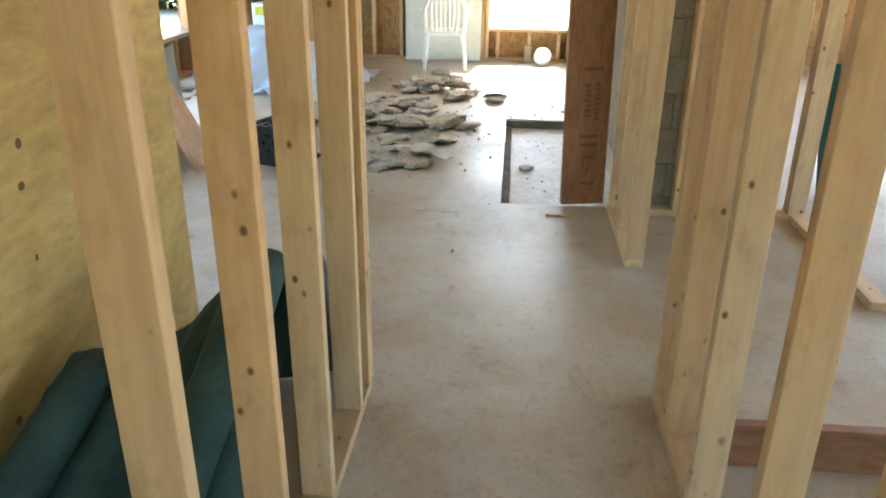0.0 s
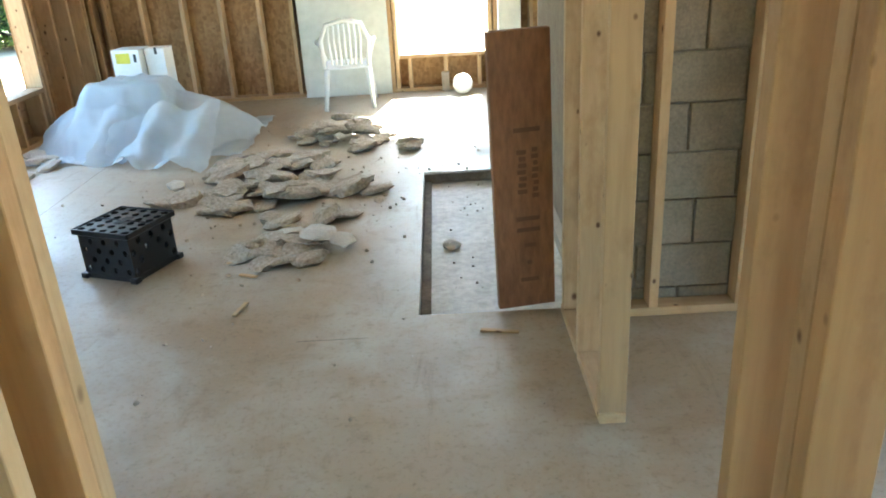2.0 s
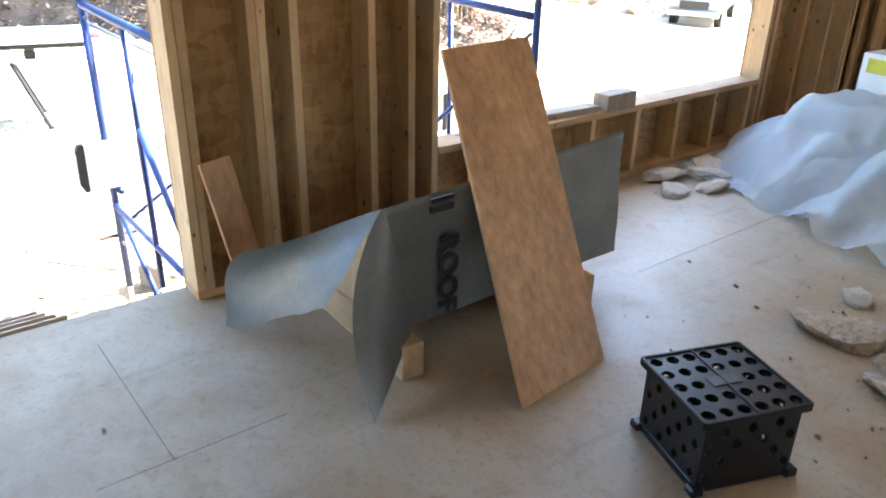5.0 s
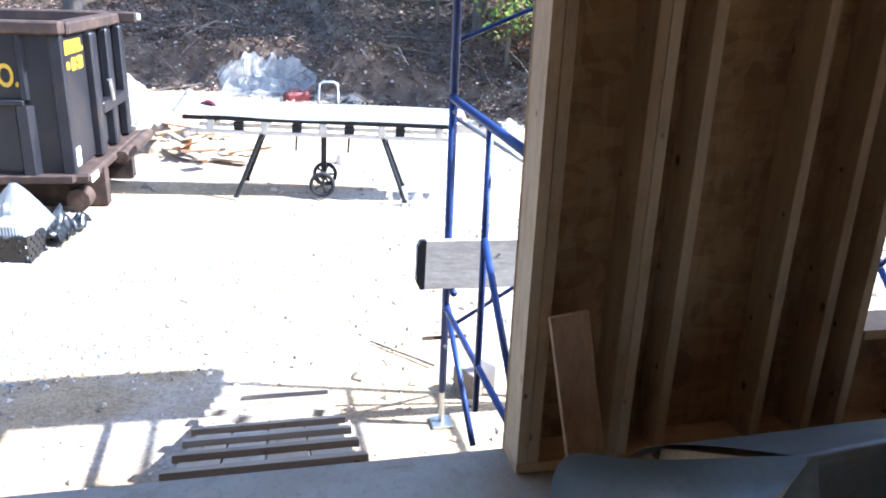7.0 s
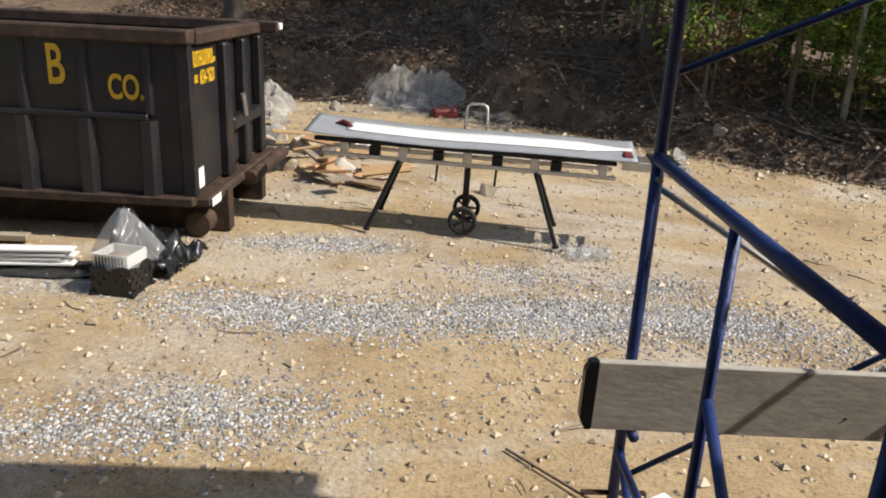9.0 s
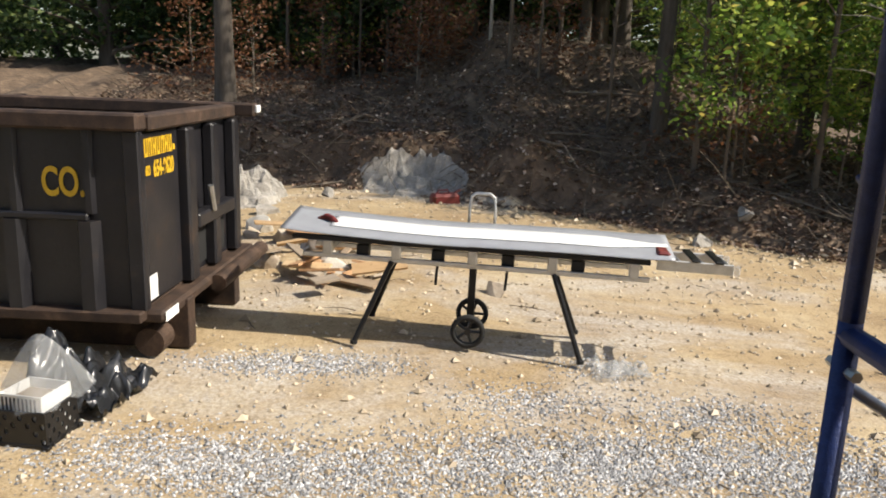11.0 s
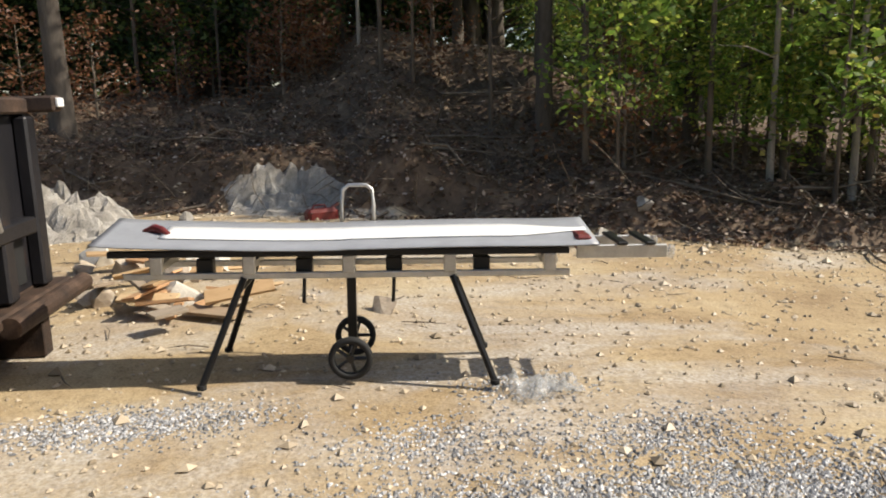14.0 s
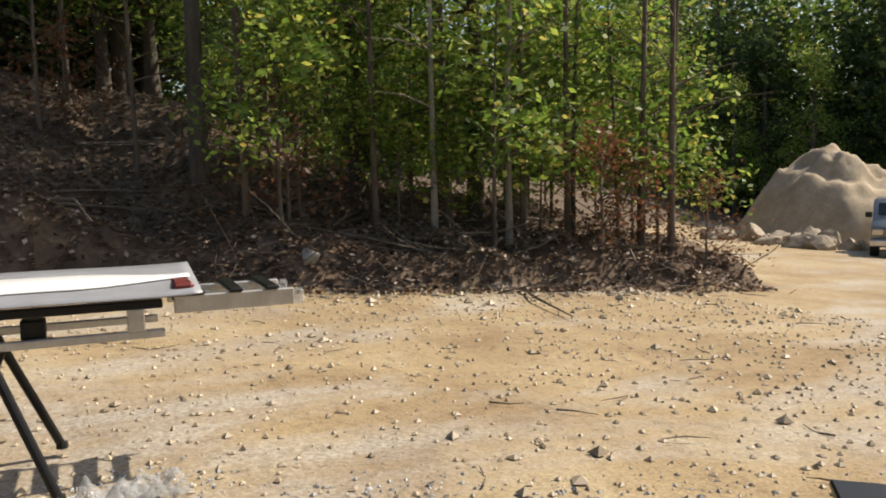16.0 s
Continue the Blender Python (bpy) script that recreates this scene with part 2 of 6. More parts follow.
def film_material(name, colour, rough, through=0.5):
    m, nt, b = material(name, rough)
    v = coords(nt, (1, 1, 1), False)
    n = noise_tex(nt, v, 7.0, 5.0)
    nt.links.new(ramp(nt, n, ((0.3, tuple(c * 0.85 for c in colour)), (0.7, colour))), b.inputs["Base Color"])
    bump(nt, b, n, 0.5, 0.02)
    clear = nt.nodes.new("ShaderNodeBsdfTransparent")
    trl = node(nt, "ShaderNodeBsdfTranslucent")
    trl.inputs[0].default_value = (*colour, 1)
    a = nt.nodes.new("ShaderNodeMixShader")
    a.inputs[0].default_value = 0.45
    nt.links.new(b.outputs[0], a.inputs[1])
    nt.links.new(trl.outputs[0], a.inputs[2])
    o = nt.nodes.new("ShaderNodeMixShader")
    o.inputs[0].default_value = through
    nt.links.new(a.outputs[0], o.inputs[1])
    nt.links.new(clear.outputs[0], o.inputs[2])
    nt.links.new(o.outputs[0], nt.nodes["Material Output"].inputs[0])
    return m


POLYFILM = film_material("milky_polythene", (0.7, 0.77, 0.82), 0.3, 0.24)
CLEARFILM = film_material("clear_polythene", (0.6, 0.62, 0.63), 0.12, 0.68)
BLACKFILM = plain("black_polythene", (0.02, 0.021, 0.023), 0.22, wear=0.2, bumps=0.4)


def leaf_material(name, stops, thin=0.45):
    m, nt, b = material(name, 0.55)
    g = nt.nodes.new("ShaderNodeNewGeometry")
    c = ramp(nt, g.outputs["Random Per Island"], stops)
    nt.links.new(c, b.inputs["Base Color"])
    t = nt.nodes.new("ShaderNodeBsdfTranslucent")
    nt.links.new(c, t.inputs[0])
    mx = nt.nodes.new("ShaderNodeMixShader")
    mx.inputs[0].default_value = thin
    nt.links.new(b.outputs[0], mx.inputs[1])
    nt.links.new(t.outputs[0], mx.inputs[2])
    nt.links.new(mx.outputs[0], nt.nodes["Material Output"].inputs[0])
    return m


GREENLEAF = leaf_material("green_leaves", ((0.0, (0.07, 0.14, 0.024)), (0.5, (0.18, 0.285, 0.046)), (0.88, (0.38, 0.44, 0.085)), (1.0, (0.5, 0.38, 0.1))), 0.55)
DARKLEAF = leaf_material("dark_conifer_needles", ((0.0, (0.024, 0.05, 0.018)), (0.7, (0.07, 0.12, 0.036)), (1.0, (0.2, 0.24, 0.07))), 0.5)
REDLEAF = leaf_material("russet_leaves", ((0.0, (0.1, 0.04, 0.02)), (1.0, (0.24, 0.11, 0.05))))
LITTER = leaf_material("fallen_leaves", ((0.0, (0.06, 0.036, 0.024)), (0.5, (0.15, 0.088, 0.055)), (0.88, (0.3, 0.19, 0.12)), (1.0, (0.6, 0.5, 0.41))), 0.2)
GRAVELMAT = leaf_material("grey_gravel", ((0.0, (0.11, 0.11, 0.112)), (0.6, (0.3, 0.3, 0.3)), (1.0, (0.58, 0.58, 0.58))), 0.0)
TANSTONE = leaf_material("tan_pebbles", ((0.0, (0.24, 0.185, 0.115)), (1.0, (0.56, 0.46, 0.33))), 0.0)


# ---- mesh helpers ----
def link_mesh(name, bm, mat, parent=None, label="", smooth=False):
    me = bpy.data.meshes.new(name)
    bm.normal_update()
    bm.to_mesh(me)
    bm.free()
    if mat:
        me.materials.append(mat)
    if smooth:
        me.shade_smooth()
    ob = new(name, me)
    if parent:
        ob.parent = parent
    if label:
        ob["label"] = label
    return ob


def part(name, bm, mat, parent, label="", smooth=False):
    return link_mesh(name, bm, mat, parent, label, smooth)


def empty(name, m=None):
    ob = new(name)
    ob.empty_display_size = 0.1
    if m is not None:
        ob.matrix_world = m
    return ob


def box(lo, hi, bevel=0.0, bm=None, m=None):
    """A box from corner to corner, its edges rounded, added to bm."""
    bm = bm or bmesh.new()
    lo, hi = Vector(lo), Vector(hi)
    made = bmesh.ops.create_cube(bm, size=1.0, matrix=Matrix.Translation((lo + hi) / 2) @ Matrix.Diagonal((*(hi - lo), 1)))
    if bevel:
        edges = list({e for v in made["verts"] for e in v.link_edges})
        made = bmesh.ops.bevel(bm, geom=edges, offset=bevel, segments=1, affect="EDGES")
    if m is not None:
        bmesh.ops.transform(bm, matrix=m, verts=made["verts"])
    return bm


def tube(points, radius, bm=None, sides=10, caps=True):
    """A round bar along points."""
    bm = bm or bmesh.new()
    pts = [Vector(p) for p in points]
    rings = []
    for i, p in enumerate(pts):
        d = (pts[min(i + 1, len(pts) - 1)] - pts[max(i - 1, 0)]).normalized()
        a = d.cross(Vector((0, 0, 1)))
        a = a.normalized() if a.length > 0.05 else Vector((1, 0, 0))
        b = d.cross(a).normalized()
        r = radius[i] if isinstance(radius, (list, tuple)) else radius
        rings.append([bm.verts.new(p + (a * math.cos(k * math.tau / sides) + b * math.sin(k * math.tau / sides)) * r) for k in range(sides)])
    for u, w in zip(rings, rings[1:]):
        for k in range(sides):
            bm.faces.new((u[k], u[(k + 1) % sides], w[(k + 1) % sides], w[k]))
    if caps:
        bm.faces.new(rings[0][::-1])
        bm.faces.new(rings[-1])
        bmesh.ops.recalc_face_normals(bm, faces=bm.faces[:])
    return bm


BOARDS = {}


def lumber(name, parent, a, b, w, d, mat=STUD, turn=0.0, label=""):
    """A sawn board from a to b, its section w by d, the grain along it. turn: degrees about its length."""
    a, b = Vector(a), Vector(b)
    n = (b - a).length
    key = (round(w, 4), round(d, 4), round(n, 3), mat.name)
    if key not in BOARDS:
        bm = box((-w / 2, -d / 2, 0), (w / 2, d / 2, n), 0.002)
        me = bpy.data.meshes.new(name)
        bm.to_mesh(me)
        bm.free()
        me.materials.append(mat)
        BOARDS[key] = me
    ob = new(name, BOARDS[key])
    ax = (b - a).normalized()
    side = Vector((1, 0, 0)) if abs(ax.x) < 0.9 else Vector((0, 1, 0))
    side = (side - ax * side.dot(ax)).normalized()
    m = Matrix((side, ax.cross(side), ax)).transposed().to_4x4()
    ob.matrix_world = Matrix.Translation(a) @ m @ pose(0, 0, 0, 0, 0, turn)
    if parent:
        ob.parent = parent
        ob.matrix_parent_inverse = parent.matrix_world.inverted()
    if label:
        ob["label"] = label
    return ob


def lettering(name, text, size, mat, parent, m, depth=0.002, bold=0.0):
    """Words in the built-in font, as a mesh."""
    cu = bpy.data.curves.new(name, "FONT")
    cu.body, cu.size, cu.extrude, cu.offset = text, size, depth, bold
    cu.align_x, cu.align_y = "CENTER", "CENTER"
    tmp = bpy.data.objects.new(name, cu)
    scene.collection.objects.link(tmp)
    bpy.context.view_layer.update()
    me = bpy.data.meshes.new_from_object(tmp.evaluated_get(bpy.context.evaluated_depsgraph_get()))
    bpy.data.objects.remove(tmp)
    me.materials.append(mat)
    ob = new(name, me)
    ob.matrix_world = m
    if parent:
        ob.parent = parent
        ob.matrix_parent_inverse = parent.matrix_world.inverted()
    return ob


def from_arrays(name, verts, faces, mat, smooth=False):
    me = bpy.data.meshes.new(name)
    me.from_pydata([tuple(v) for v in verts], [], [tuple(f) for f in faces])
    me.materials.append(mat)
    if smooth:
        me.shade_smooth()
    return new(name, me)


def grid_sheet(nu, nv, place, bm=None):
    """A sheet of nu by nv cells; place(u, v) gives each corner, u and v from 0 to 1."""
    bm = bm or bmesh.new()
    vs = [[bm.verts.new(place(i / nu, j / nv)) for j in range(nv + 1)] for i in range(nu + 1)]
    for i in range(nu):
        for j in range(nv):
            bm.faces.new((vs[i][j], vs[i + 1][j], vs[i + 1][j + 1], vs[i][j + 1]))
    return bm


def fbm(x, y, z=0.0, octaves=4):
    return noise.fractal(Vector((x, y, z)), 1.0, 2.0, octaves)


def soft(a, b, x):
    t = min(max((x - a) / (b - a), 0.0), 1.0)
    return t * t * (3 - 2 * t)


# ---- the house shell ----
FACE, SHEATH = -3.41, -3.55          # inner edge of the west studs, and the back of its sheathing
NORTH, SOUTH, EAST = 9.35, -3.2, 5.2
TOP = 2.62


def structure(ob, label):
    return tagged(ob, label, kind="structure")


# floor: one deck around the sunken hearth
bm = bmesh.new()
HX0, HX1, HY0, HY1 = -0.04, 0.69, 4.27, 6.4
for lo, hi in (((-3.565, SOUTH, -0.25), (EAST, HY0, 0)), ((-3.565, HY0, -0.25), (HX0, HY1, 0)), ((HX1, HY0, -0.25), (EAST, HY1, 0)), ((-3.565, HY1, -0.25), (EAST, 9.515, 0))):
    box(lo, hi, 0, bm)
floor = structure(link_mesh("floor", bm, SUBFLOOR), "dusty tan plywood subfloor with scuffs and stains")
hearth = structure(link_mesh("hearth_recess", box((HX0, HY0, -0.25), (HX1, HY1, -0.07)), HEARTH), "sunken concrete hearth in the plywood floor, its colour paled for shine")
part("dark_edging", box((HX0 + 0.001, HY0 + 0.02, -0.069), (HX0 + 0.05, HY1 - 0.03, -0.055), 0.003), DEADWOOD, hearth, "narrow dark strip along the recess")
part("dark_edging", box((HX0 + 0.001, HY1 - 0.03, -0.069), (HX1 - 0.01, HY1 - 0.002, -0.004), 0.003), DEADWOOD, hearth)
# seams of the floor panels
seams = bmesh.new()
for x0, x1, y in ((-0.55, -0.25, 4.09), (-3.3, -2.5, 3.62)):
    box((x0, y, -0.001), (x1, y + 0.003, 0.0006), 0, seams)
for x, y0, y1 in ((-2.5, 3.4, 4.0), (-2.5, 5.8, 7.4)):
    box((x, y0, -0.001), (x + 0.003, y1, 0.0006), 0, seams)
structure(link_mesh("floor_seams", seams, DEADWOOD), "thin dark joints between subfloor panels")

ceiling = structure(link_mesh("ceiling", box((-3.565, SOUTH - 0.15, TOP), (EAST, 9.515, TOP + 0.05)), CEILPLY), "bare pale plywood ceiling deck")
roof = structure(link_mesh("roof", box((-4.05, SOUTH - 0.4, TOP + 0.3), (EAST + 0.4, 9.8, TOP + 0.42)), OSB), "roof deck with a short eave")
eave_fill = structure(link_mesh("wall_plate", box((-3.565, SOUTH - 0.15, TOP + 0.05), (EAST, 9.515, TOP + 0.3)), OSB), "strand board rim under the roof")


def wall_panels(name, axis, at, thick, span, holes, label):
    """Sheathing in a plane, pierced by holes (from, to, bottom, top)."""
    bm = bmesh.new()
    cuts = sorted(holes)
    pos = span[0]
    for a, b, z0, z1 in cuts + [(span[1], span[1], 0, 0)]:
        for u0, u1, w0, w1 in ((pos, a, 0, TOP), (a, b, 0, z0), (a, b, z1, TOP)):
            if u1 - u0 > 0.001 and w1 - w0 > 0.001:
                lo, hi = ((at, u0, w0), (at + thick, u1, w1)) if axis == "x" else ((u0, at, w0), (u1, at + thick, w1))
                box(lo, hi, 0, bm)
        pos = b
    return structure(link_mesh(name, bm, OSB), label)


DOOR = (2.2, 4.06, 0.0, 2.1)
WINDOW = (5.32, 8.13, 0.45, 2.1)
west = wall_panels("wall_west", "x", -3.565, 0.015, (SOUTH, 9.515), [(-1.5, 0.3, 0.75, 2.1), DOOR, WINDOW], "west wall of brown strand board with bare studs")
north = wall_panels("wall_north", "y", NORTH + 0.14, 0.015, (-3.55, EAST), [(-0.3, 0.62, 0.38, 2.1), (3.5, 4.9, 1.0, 2.1)], "north wall of brown strand board with bare studs")
# south opening and the east one by the hall: unseen, added for light
east = wall_panels("wall_east", "x", EAST, 0.015, (SOUTH, 9.515), [(0.4, 2.8, 0.5, 2.15), (3.8, 5.4, 0.4, 2.1), (6.0, 7.6, 0.5, 2.1)], "east wall of strand board")
south = wall_panels("wall_south", "y", SOUTH - 0.15, 0.015, (-3.55, EAST), [(-1.5, 1.6, 0.4, 2.3)], "south wall of strand board")

WX = (FACE + SHEATH) / 2


def stud_x(parent, y, z0=0.038, z1=TOP - 0.038):
    lumber("stud", parent, (WX, y, z0), (WX, y, z1), 0.14, 0.038)


for y0, y1 in ((SOUTH, 2.2), (4.06, 9.35)):
    lumber("bottom_plate", west, (WX, y0, 0.019), (WX, y1, 0.019), 0.14, 0.038)
lumber("top_plate", west, (WX, SOUTH, TOP - 0.019), (WX, 9.35, TOP - 0.019), 0.14, 0.038)
for y in (-2.9, -2.5, -2.1, -1.7, -1.54, 0.33, 0.7, 1.1, 1.5, 1.9, 2.14, 2.18, 4.08, 4.12, 4.4, 4.44, 4.58, 4.95, 5.16, 5.3, 8.15, 8.22, 8.6, 8.95, 9.26, 9.32):
    stud_x(west, y)
for y in (5.65, 6.05, 6.45, 6.85, 7.25, 7.65, 8.05):
    stud_x(west, y, 0.038, WINDOW[2] - 0.04)
lumber("window_sill", west, (WX, 5.32, WINDOW[2] - 0.018), (WX, 8.13, WINDOW[2] - 0.018), 0.15, 0.038)
for y0, y1 in ((2.2, 4.06), (5.32, 8.13)):
    lumber("header", west, (WX, y0, 2.2), (WX, y1, 2.2), 0.14, 0.2)

NY = NORTH + 0.07
lumber("bottom_plate", north, (-3.4, NY, 0.019), (EAST, NY, 0.019), 0.038, 0.14, turn=90)
lumber("top_plate", north, (-3.4, NY, TOP - 0.019), (EAST, NY, TOP - 0.019), 0.038, 0.14, turn=90)
for x in (-3.37, -3.24, -2.87, -2.46, -2.08, -1.69, -1.36, -0.38, -0.33, 0.64, 0.69, 1.06, 1.42, 1.5, 1.9, 2.2, 2.28, 3.62, 4.0, 4.4, 4.8):
    lumber("stud", north, (x, NY, 0.038), (x, NY, TOP - 0.038), 0.038, 0.14)
for x in (-0.2, 0.17, 0.52):
    lumber("stud", north, (x, NY, 0.038), (x, NY, 0.36), 0.038, 0.14)
lumber("window_sill", north, (-0.3, NY, 0.362), (0.62, NY, 0.362), 0.15, 0.038)
lumber("header", north, (-0.3, NY, 2.2), (0.62, NY, 2.2), 0.2, 0.14, turn=90)
for y in [SOUTH + 0.4 * k for k in range(1, 31)]:
    if not (0.4 < y < 2.8 or 3.8 < y < 5.4 or 6.0 < y < 7.6):
        lumber("stud", east, (EAST - 0.07, y, 0.0), (EAST - 0.07, y, TOP), 0.14, 0.038)


# inner partitions of 2x4 studs
def partition(name, axis, at, a, b, studs, label):
    """A bare stud partition; at: the middle of its thickness."""
    place = (lambda u, z: (at, u, z)) if axis == "y" else (lambda u, z: (u, at, z))
    w, d = (0.089, 0.038) if axis == "y" else (0.038, 0.089)
    base = structure(lumber(name, None, place(a, 0.019), place(b, 0.019), 0.089, 0.038, turn=0), label)
    lumber("top_plate", base, place(a, TOP - 0.019), place(b, TOP - 0.019), 0.089, 0.038, turn=0)
    for u in studs:
        lumber("stud", base, place(u, 0.038), place(u, TOP - 0.038), w, d)
    return base


partition("wall_hall_left", "y", -0.495, SOUTH, 2.3, (2.28, 2.24, 2.095, 1.68, 1.28, 0.873, 0.47, 0.1, -0.3, -0.7, -1.1), "bare pale stud partition along the hall")
partition("wall_hall_right", "y", 0.575, SOUTH, 2.32, (2.29, 2.115, 2.075, 1.74, 1.29, 0.88, 0.46, 0.06, -0.34, -0.74), "bare pale stud partition along the hall")
partition("wall_hearth", "y", 0.62, 3.42, 4.24, (3.445, 3.85, 4.2), "short bare stud partition beside the hearth")
partition("wall_chimney", "x", 4.2, 0.67, 1.62, (0.7, 0.95, 1.31, 1.58), "bare stud partition in front of the block chimney")
partition("wall_east_room", "y", 1.62, 3.08, 4.24, (3.55, 4.2), "bare stud partition of the east room")

# block chimney: courses of concrete block around a mortar core
chimney = structure(link_mesh("chimney_wall", box((0.74, 4.275, 0), (1.5, 6.3, TOP)), MORTAR), "grey concrete block chimney behind the studs")
block_mesh = {}


def block(x0, x1, y, z):
    key = round(x1 - x0, 3)
    if key not in block_mesh:
        b = box((0, 0, 0), (x1 - x0, 0.02, 0.193), 0.004)
        me = bpy.data.meshes.new("block")
        b.to_mesh(me)
        b.free()
        me.materials.append(BLOCK)
        block_mesh[key] = me
    ob = new("block", block_mesh[key])
    ob.location = (x0, y, z)
    ob.parent = chimney


for c in range(13):
    z = -0.117 + c * 0.199
    joint = (1.083, 1.3, 1.13, 1.29)[c % 4] - 0.806
    while joint < 1.49:
        a, b = max(joint, 0.74), min(joint + 0.393, 1.5)
        if b - a > 0.05:
            block(a, b, 4.258, z)
        joint += 0.403


# ---- things in the house ----
def put(ob, label, category, group=""):
    return tagged(ob, label, category, group)


# laminated beam offcut on end beside the hearth
lvl = put(link_mesh("beam_offcut", box((0.0, 0, 0), (0.25, 0.045, 1.18), 0.003), LVL), "reddish laminated beam offcut standing on end with black print", "beam")
lvl.matrix_world = pose(0.315, 4.285, 0.0, 0, -1.2, 8)
for z0, z1, x0, x1 in ((0.78, 0.81, 0.09, 0.2), (0.5, 0.75, 0.16, 0.19), (0.52, 0.74, 0.1, 0.14), (0.4, 0.43, 0.09, 0.19), (0.35, 0.37, 0.09, 0.19), (0.28, 0.32, 0.12, 0.17), (0.12, 0.15, 0.1, 0.18), (0.2, 0.22, 0.13, 0.15)):
    for k in range(max(1, int((z1 - z0) / 0.028))):
        part("print_mark", box((x0 + 0.004 * (k % 3), -0.0012, z0 + k * 0.028), (x1 - 0.003 * (k % 2), 0.001, z0 + k * 0.028 + 0.019)), FADED, lvl)

# board lying across the east room's floor edge
sillb = put(lumber("loose_board", None, (0.7, 1.98, 0.075), (2.6, 1.98, 0.075), 0.038, 0.15, LVL, turn=0), "brown board on edge on the subfloor beyond the studs", "board")

# plywood wall of the room beside the hall
plyroom = structure(link_mesh("wall_plywood", box((-1.28, SOUTH, 0), (-1.262, 2.72, TOP)), YELLOWPLY), "yellow knotty plywood wall")
knots = bmesh.new()
for k in range(34):
    y, z, r = random.uniform(0.6, 2.65), random.uniform(0.1, 2.1), random.uniform(0.008, 0.02)
    bmesh.ops.create_circle(knots, cap_ends=True, segments=9, radius=r, matrix=pose(-1.2612, y, z, 0, 90, 0) @ Matrix.Diagonal((1, random.uniform(0.7, 1.2), 1, 1)))
part("knot", knots, plain("wood_knot", (0.13, 0.065, 0.025), 0.8), plyroom)


# dark green coat heaped in the side room
def heap(name, centre, rx, ry, h, mat, seed, folds=0.12, n=34):
    """Cloth heaped on the floor: a draped dome with folds."""
    def place(u, v):
        a, r = u * math.tau, v
        wob = 1 + 0.25 * fbm(math.cos(a) * 1.7 + seed, math.sin(a) * 1.7, seed, 3)
        x, y = math.cos(a) * r * rx * wob, math.sin(a) * r * ry * wob
        z = h * (1 - r ** 1.7) * (1 + 0.35 * fbm(x * 2.6, y * 2.6, seed, 3)) + folds * abs(math.sin(a * 6 + 3 * fbm(x * 2, y * 2, seed + 3))) * r * (1 - r) * 1.6
        return (centre[0] + x, centre[1] + y, max(centre[2] + z, centre[2] + 0.006))
    bm = grid_sheet(n * 2, n, place)
    bmesh.ops.remove_doubles(bm, verts=bm.verts[:], dist=0.0005)
    return link_mesh(name, bm, mat, None, "", True)


coat = empty("coat", pose(-0.9, 1.7, 0.0))
tagged(coat, "dark green cloth coat heaped between the studs and the plywood wall", "coat")


def coat_body(u, v):
    """u from the studs to the plywood, v from the back hem over the ridge to the front hem."""
    back = Vector((-0.6, 2.35, 0.01)).lerp(Vector((-1.22, 2.12, 0.01)), u)
    ridge = Vector((-0.6, 2.06, 0.6)).lerp(Vector((-1.22, 1.78, 0.34)), u) + Vector((0, 0, 0.05 * math.sin(u * 7.5) + 0.03 * fbm(u * 4, 0.2, 7.0)))
    front = Vector((-0.58, 1.42, 0.01)).lerp(Vector((-1.22, 1.1, 0.01)), u)
    if v < 0.3:
        p = back.lerp(ridge, (v / 0.3) ** 0.7)
    else:
        s = (v - 0.3) / 0.7
        p = ridge.lerp(front, s)
        p.z += 0.09 * math.sin(s * math.pi) * (1 - 0.5 * u)
        p.z += (0.045 * math.sin(u * 17 + s * 4 + 2.5 * fbm(u * 2, s * 2, 3.0)) + 0.035 * fbm(u * 5, s * 4, 9.0, 3)) * math.sin(min(s * 1.3, 1) * math.pi * 0.8)
    p.x += 0.015 * fbm(u * 6, v * 6, 4.0)
    p.x = min(max(p.x, -1.255), -0.555)
    p.z = max(p.z, 0.008)
    return p - Vector((-0.9, 1.7, 0))


part("body", grid_sheet(64, 52, coat_body), GREENCLOTH, coat, "", True)
sleeve_path = [Vector((0.22, 0.3, 0.6)), Vector((0.2, 0.12, 0.55)), Vector((0.17, -0.05, 0.42)), Vector((0.12, -0.22, 0.26)), Vector((0.1, -0.36, 0.1))]
part("sleeve", tube(sleeve_path, [0.05, 0.075, 0.07, 0.075, 0.06], sides=12), GREENCLOTH, coat, "", True)
part("sleeve", tube([Vector((-0.12, 0.15, 0.4)), Vector((-0.2, -0.1, 0.38)), Vector((-0.26, -0.32, 0.24)), Vector((-0.25, -0.5, 0.08))], [0.05, 0.07, 0.07, 0.06], sides=12), GREENCLOTH, coat, "", True)
bag = put(heap("tool_bag", (-0.7, 2.52, 0), 0.13, 0.16, 0.42, plain("black_nylon", (0.02, 0.018, 0.02), 0.6), 9.0, 0.05, 20), "black nylon tool bag beside the studs", "bag")


